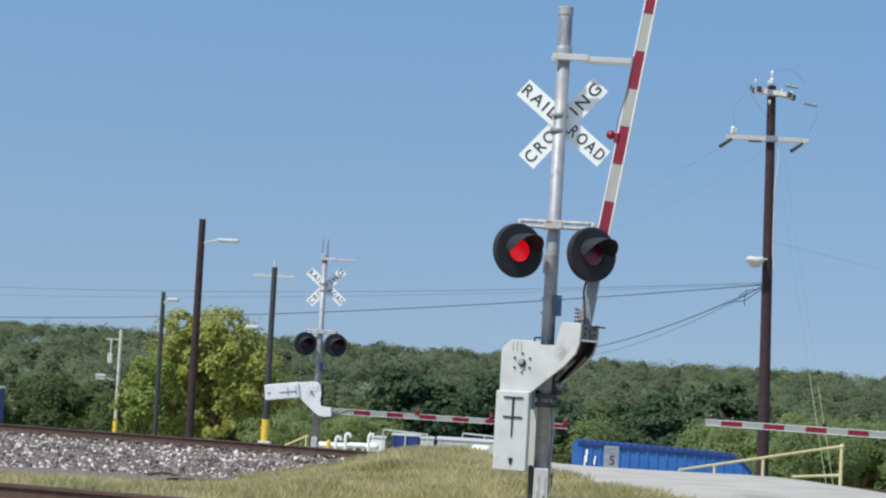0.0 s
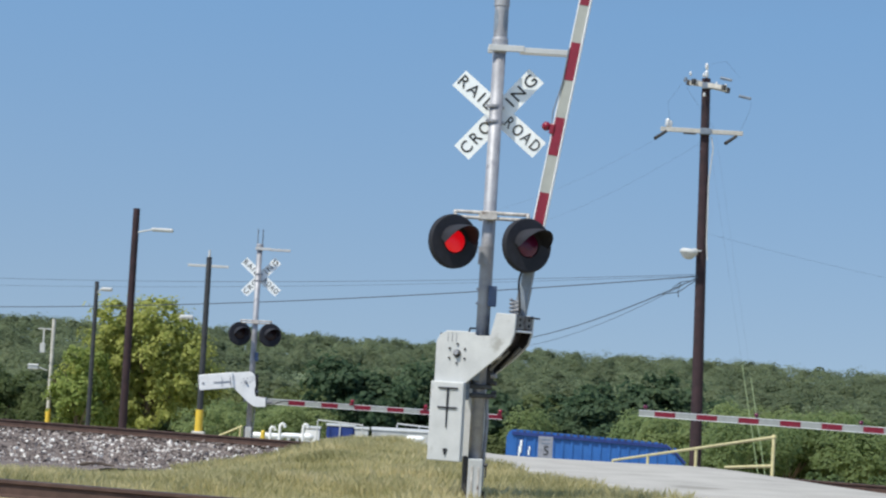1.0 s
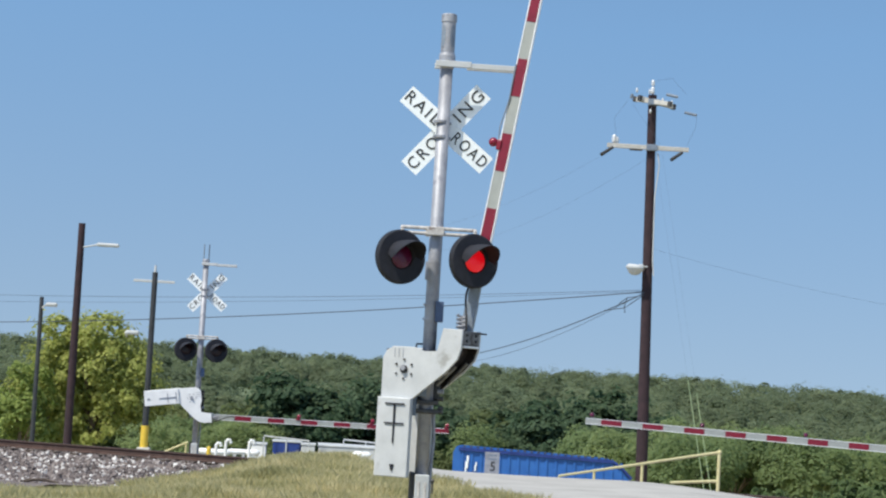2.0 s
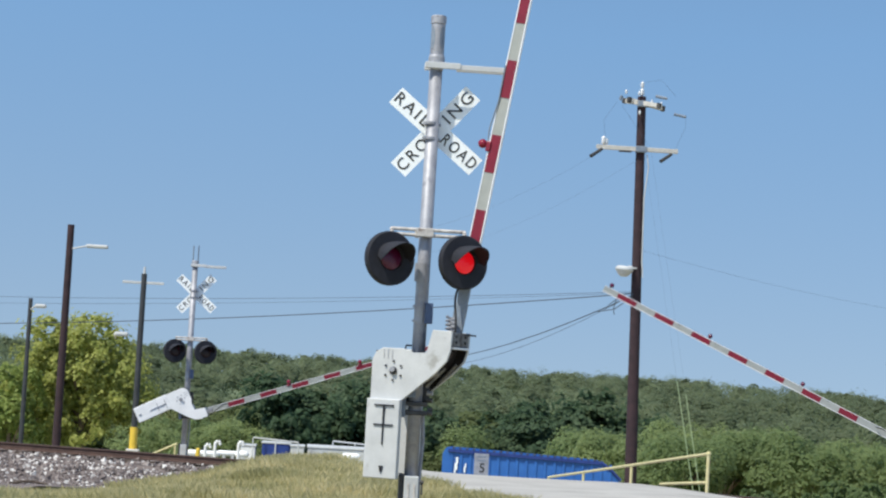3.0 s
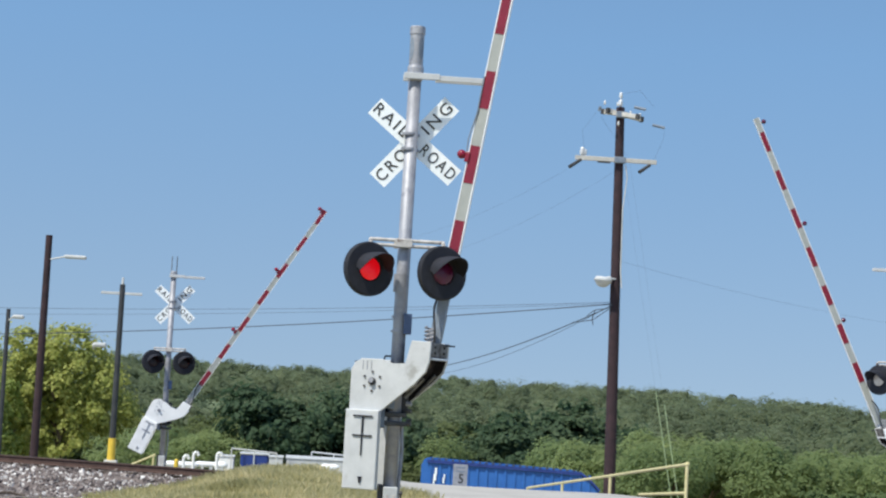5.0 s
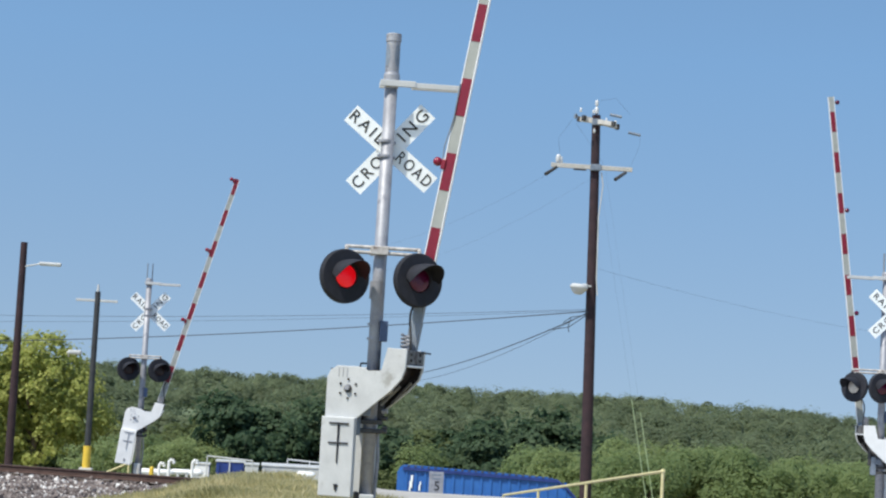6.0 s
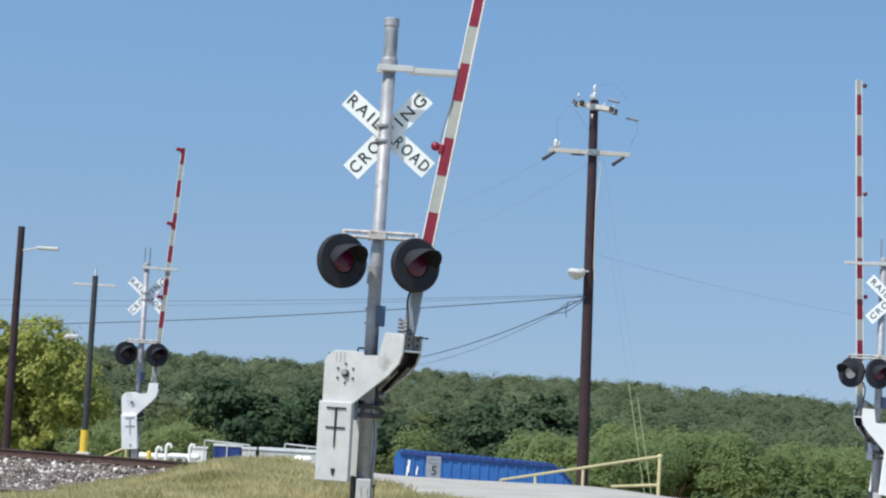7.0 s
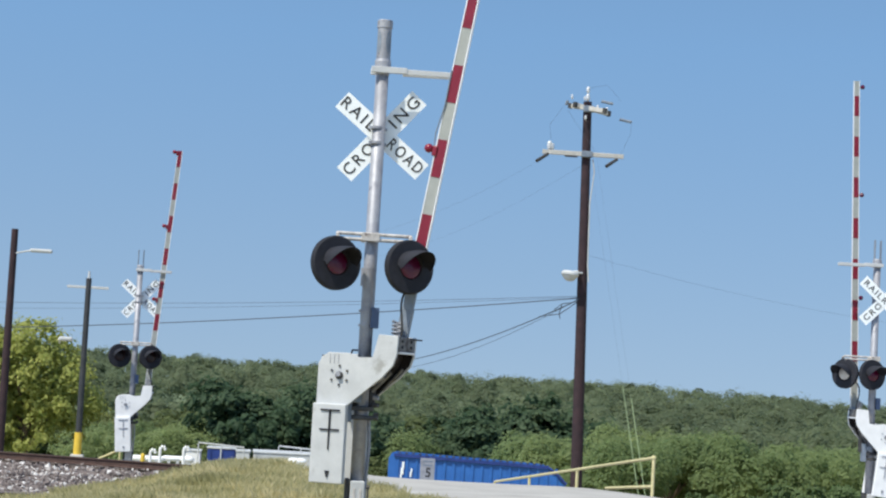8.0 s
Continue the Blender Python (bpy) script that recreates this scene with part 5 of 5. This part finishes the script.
def build_far_wood():
    """The wooded ridge: many crowns side by side, each a dome of small leaf sprays."""
    rng = np.random.default_rng(21)
    crowns, per = 1000, 430
    y = 165 + 165 * rng.random(crowns) ** 0.8
    x = (-0.28 + 0.70 * rng.random(crowns)) * y
    top = np.interp(y, [165, 220, 300, 330], [-1.2, 1.0, 3.55, 3.7]) + np.interp(x / y, [-0.25, -0.05, 0.1, 0.2, 0.27, 0.34, 0.42], [0.9, 0.6, 0.0, -0.1, -0.8, -1.7, -2.0]) * np.interp(y, [200, 290], [0, 1])
    r = 1.2 + 2.1 * rng.random(crowns) ** 1.7
    top += 0.22 * rng.normal(size=crowns) + 0.12 * (r - 2.0)
    d = rng.normal(size=(crowns, per, 3))
    d /= np.linalg.norm(d, axis=2)[:, :, None]
    d[:, :, 2] = np.abs(d[:, :, 2]) * 1.2 - 0.2
    ph = rng.random((crowns, 1, 3)) * 6.28
    lump = 0.92 + 0.10 * np.sin(5 * d[:, :, :1] + ph[:, :, :1]) + 0.09 * np.sin(7 * d[:, :, 2:] + ph[:, :, 1:2]) + 0.08 * np.sin(6 * d[:, :, 1:2] + ph[:, :, 2:]) + 0.07 * rng.normal(size=(crowns, per, 1))
    p = np.stack([x, y, top - r * 0.95], 1)[:, None] + d * r[:, None, None] * lump
    n = 0.8 * d + np.array([0, 0, 0.5]) + 0.12 * rng.normal(size=d.shape)
    p, n = p.reshape(-1, 3), n.reshape(-1, 3)
    n /= np.linalg.norm(n, axis=1)[:, None]
    u = np.cross(n, rng.normal(size=n.shape))
    u /= np.linalg.norm(u, axis=1)[:, None]
    w = np.cross(n, u)
    s = 0.21 * (0.6 + 0.8 * rng.random((len(p), 1)))
    quad = np.stack([p - u * s, p + w * s * 0.6, p + u * s, p - w * s * 0.6], 1)
    f = np.array([(0, 1, 2), (0, 2, 3)])[None] + 4 * np.arange(len(p))[:, None, None]
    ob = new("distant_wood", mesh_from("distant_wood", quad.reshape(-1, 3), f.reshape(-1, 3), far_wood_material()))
    return tagged(ob, "haze-tinted grey-green wood covering the distant ridge", "wood", kind="stuff")


build_far_wood()


def build_wood_floor():
    xs, ys = np.linspace(-150, 190, 60), np.linspace(88, 480, 60)
    v = [(x, y, height(x, y) + 0.9 * ease(88, 100, y) - (2.0 if y > 300 else 0)) for y in ys for x in xs]
    n = len(xs)
    f = [(j * n + i, j * n + i + 1, (j + 1) * n + i + 1, (j + 1) * n + i) for j in range(len(ys) - 1) for i in range(n - 1)]
    me = mesh_from("woodland_floor", v, f, M_FLOOR)
    return tagged(new("woodland_floor", me), "dark leaf litter and undergrowth under the trees", "ground", kind="structure")


build_wood_floor()

# ---------------------------------------------------------------- debris
t = thing("fallen_branch", pose(-4.9, 34.6, height(-4.9, 34.6) + 0.10), "dark fallen branch on the stony verge", "branch")
for pts, r in (([(-0.28, -0.06, -0.04), (-0.13, 0.0, 0.0), (0.07, 0.03, 0.01), (0.27, 0.0, -0.04)], 0.026), ([(-0.07, 0.0, 0.0), (-0.22, 0.12, 0.0), (-0.38, 0.2, -0.05)], 0.017), ([(0.13, 0.02, 0.0), (0.32, -0.09, -0.02), (0.42, -0.13, -0.05)], 0.015)):
    bm = bmesh.new()
    bent(bm, pts, r, 7)
    part("limb", bm, M_TIE, t)

# ---------------------------------------------------------------- grass
def build_grass():
    rng = np.random.default_rng(5)
    n = 500000
    x = rng.uniform(-9.5, 5.0, n)
    y = rng.uniform(19.2, 38.5, n)
    keep = np.array([xx < road_left(yy) + 0.1 * math.sin(9 * yy) and yy < np.interp(xx, [-9.5, -5.0, -3.4, -2.2, -1.2], [26.4, 27.2, 30.0, 36.0, 38.5]) + 0.6 * math.sin(1.7 * xx) and yy > 19.25 - 0.346 * (xx + 3.33) + 0.25 * math.sin(5 * xx) for xx, yy in zip(x, y)])
    clump = np.array([noise.noise(Vector((xx * 0.9, yy * 0.9, 2))) for xx, yy in zip(x, y)])
    keep &= clump + rng.uniform(-0.6, 0.6, n) > np.interp(x, [-5.5, -3.0], [0.02, -0.28])
    x, y, clump = x[keep], y[keep], clump[keep]
    n = len(x)
    z = np.array([height(a, b) for a, b in zip(x, y)])
    h = (0.05 + 0.11 * rng.random(n) ** 1.5) * (1 + 0.9 * clump)
    a = rng.uniform(0, 2 * np.pi, n)
    lean = rng.normal(size=(n, 2)) * 0.26 * h[:, None]
    wid = 0.0020 + 0.0024 * rng.random(n)
    dx, dy = np.cos(a) * wid, np.sin(a) * wid
    p0 = np.stack([x - dx, y - dy, z - 0.02], 1)
    p1 = np.stack([x + dx, y + dy, z - 0.02], 1)
    p2 = np.stack([x + lean[:, 0] * 0.4 + dx * 0.7, y + lean[:, 1] * 0.4 + dy * 0.7, z + h * 0.6], 1)
    p3 = np.stack([x + lean[:, 0], y + lean[:, 1], z + h], 1)
    v = np.stack([p0, p1, p2, p3], 1).reshape(-1, 3)
    f = (np.array([(0, 1, 2), (0, 2, 3)])[None] + 4 * np.arange(n)[:, None, None]).reshape(-1, 3)
    ob = new("grass", mesh_from("grass", v, f, M_GRASS))
    return tagged(ob, "dry yellow-green grass on the rise", "grass", kind="stuff")


build_grass()

# ---------------------------------------------------------------- what moves
LEFT_ANGLE = [(0.0, -0.7), (1.95, -0.7), (2.2, 3.4), (3.3, 25.5), (3.5, 30.3), (4.0, 39.5), (4.5, 49.0), (4.7, 52.5), (5.8, 71.8), (6.0, 74.6), (6.5, 82.3), (7.0, 86.5), (7.1, 86.3), (7.2, 85.7), (7.3, 83.9), (7.4, 83.0), (7.5, 82.7), (7.6, 83.9), (7.7, 84.9), (7.8, 85.7), (7.9, 86.0), (8.0, 85.8)]
RIGHT_ANGLE = [(0.0, 1.0), (1.8, 1.0), (2.0, 2.2), (2.2, 5.6), (3.3, 30.8), (3.5, 35.1), (4.0, 46.0), (4.5, 55.8), (4.7, 59.7), (5.8, 78.8), (6.0, 82.4), (6.5, 89.3), (7.0, 87.4), (7.2, 86.2), (7.3, 85.8), (7.4, 85.9), (7.5, 86.6), (7.6, 87.6), (7.8, 88.3), (8.0, 88.2)]
LEFT_ON = [(-1.0, 0.25), (0.87, 1.43), (2.13, 2.72), (3.35, 3.92), (4.55, 5.15), (5.75, 6.35)]
RIGHT_ON = [(0.25, 0.85), (1.55, 2.07), (2.72, 3.28), (3.95, 4.46), (5.15, 5.75), (6.35, 6.67)]


def flips(spans):
    """Rows for a lens that turns half round to its lit side and on to its dark side again."""
    rows, turn = [], 180 if spans[0][0] < 0 else 0
    rows.append((0.0, turn))
    for a, b in spans:
        for t in (a, b):
            if t <= 0:
                continue
            k = round(t * FPS)
            for j in range(3):
                rows.append(((k + j) / FPS - 1 / FPS, turn + 60 * (j + 0)))
            turn += 180
            rows.append(((k + 3) / FPS - 1 / FPS, turn))
    rows.append((8.0, turn))
    return [(t, pose(0, -0.004, 0, 0, 0, a)) for t, a in rows]


def motions():
    walk(left_gate, [(t, left_at @ pose(0, 0, 0, 0, ARM_LEAN - a, 0)) for t, a in LEFT_ANGLE])
    walk(right_gate, [(t, right_at @ pose(0, 0, 0, 0, a - ARM_LEAN, 0)) for t, a in RIGHT_ANGLE])
    walk(near_heads[0][1], flips(LEFT_ON))
    walk(near_heads[1][1], flips(RIGHT_ON))


motions()
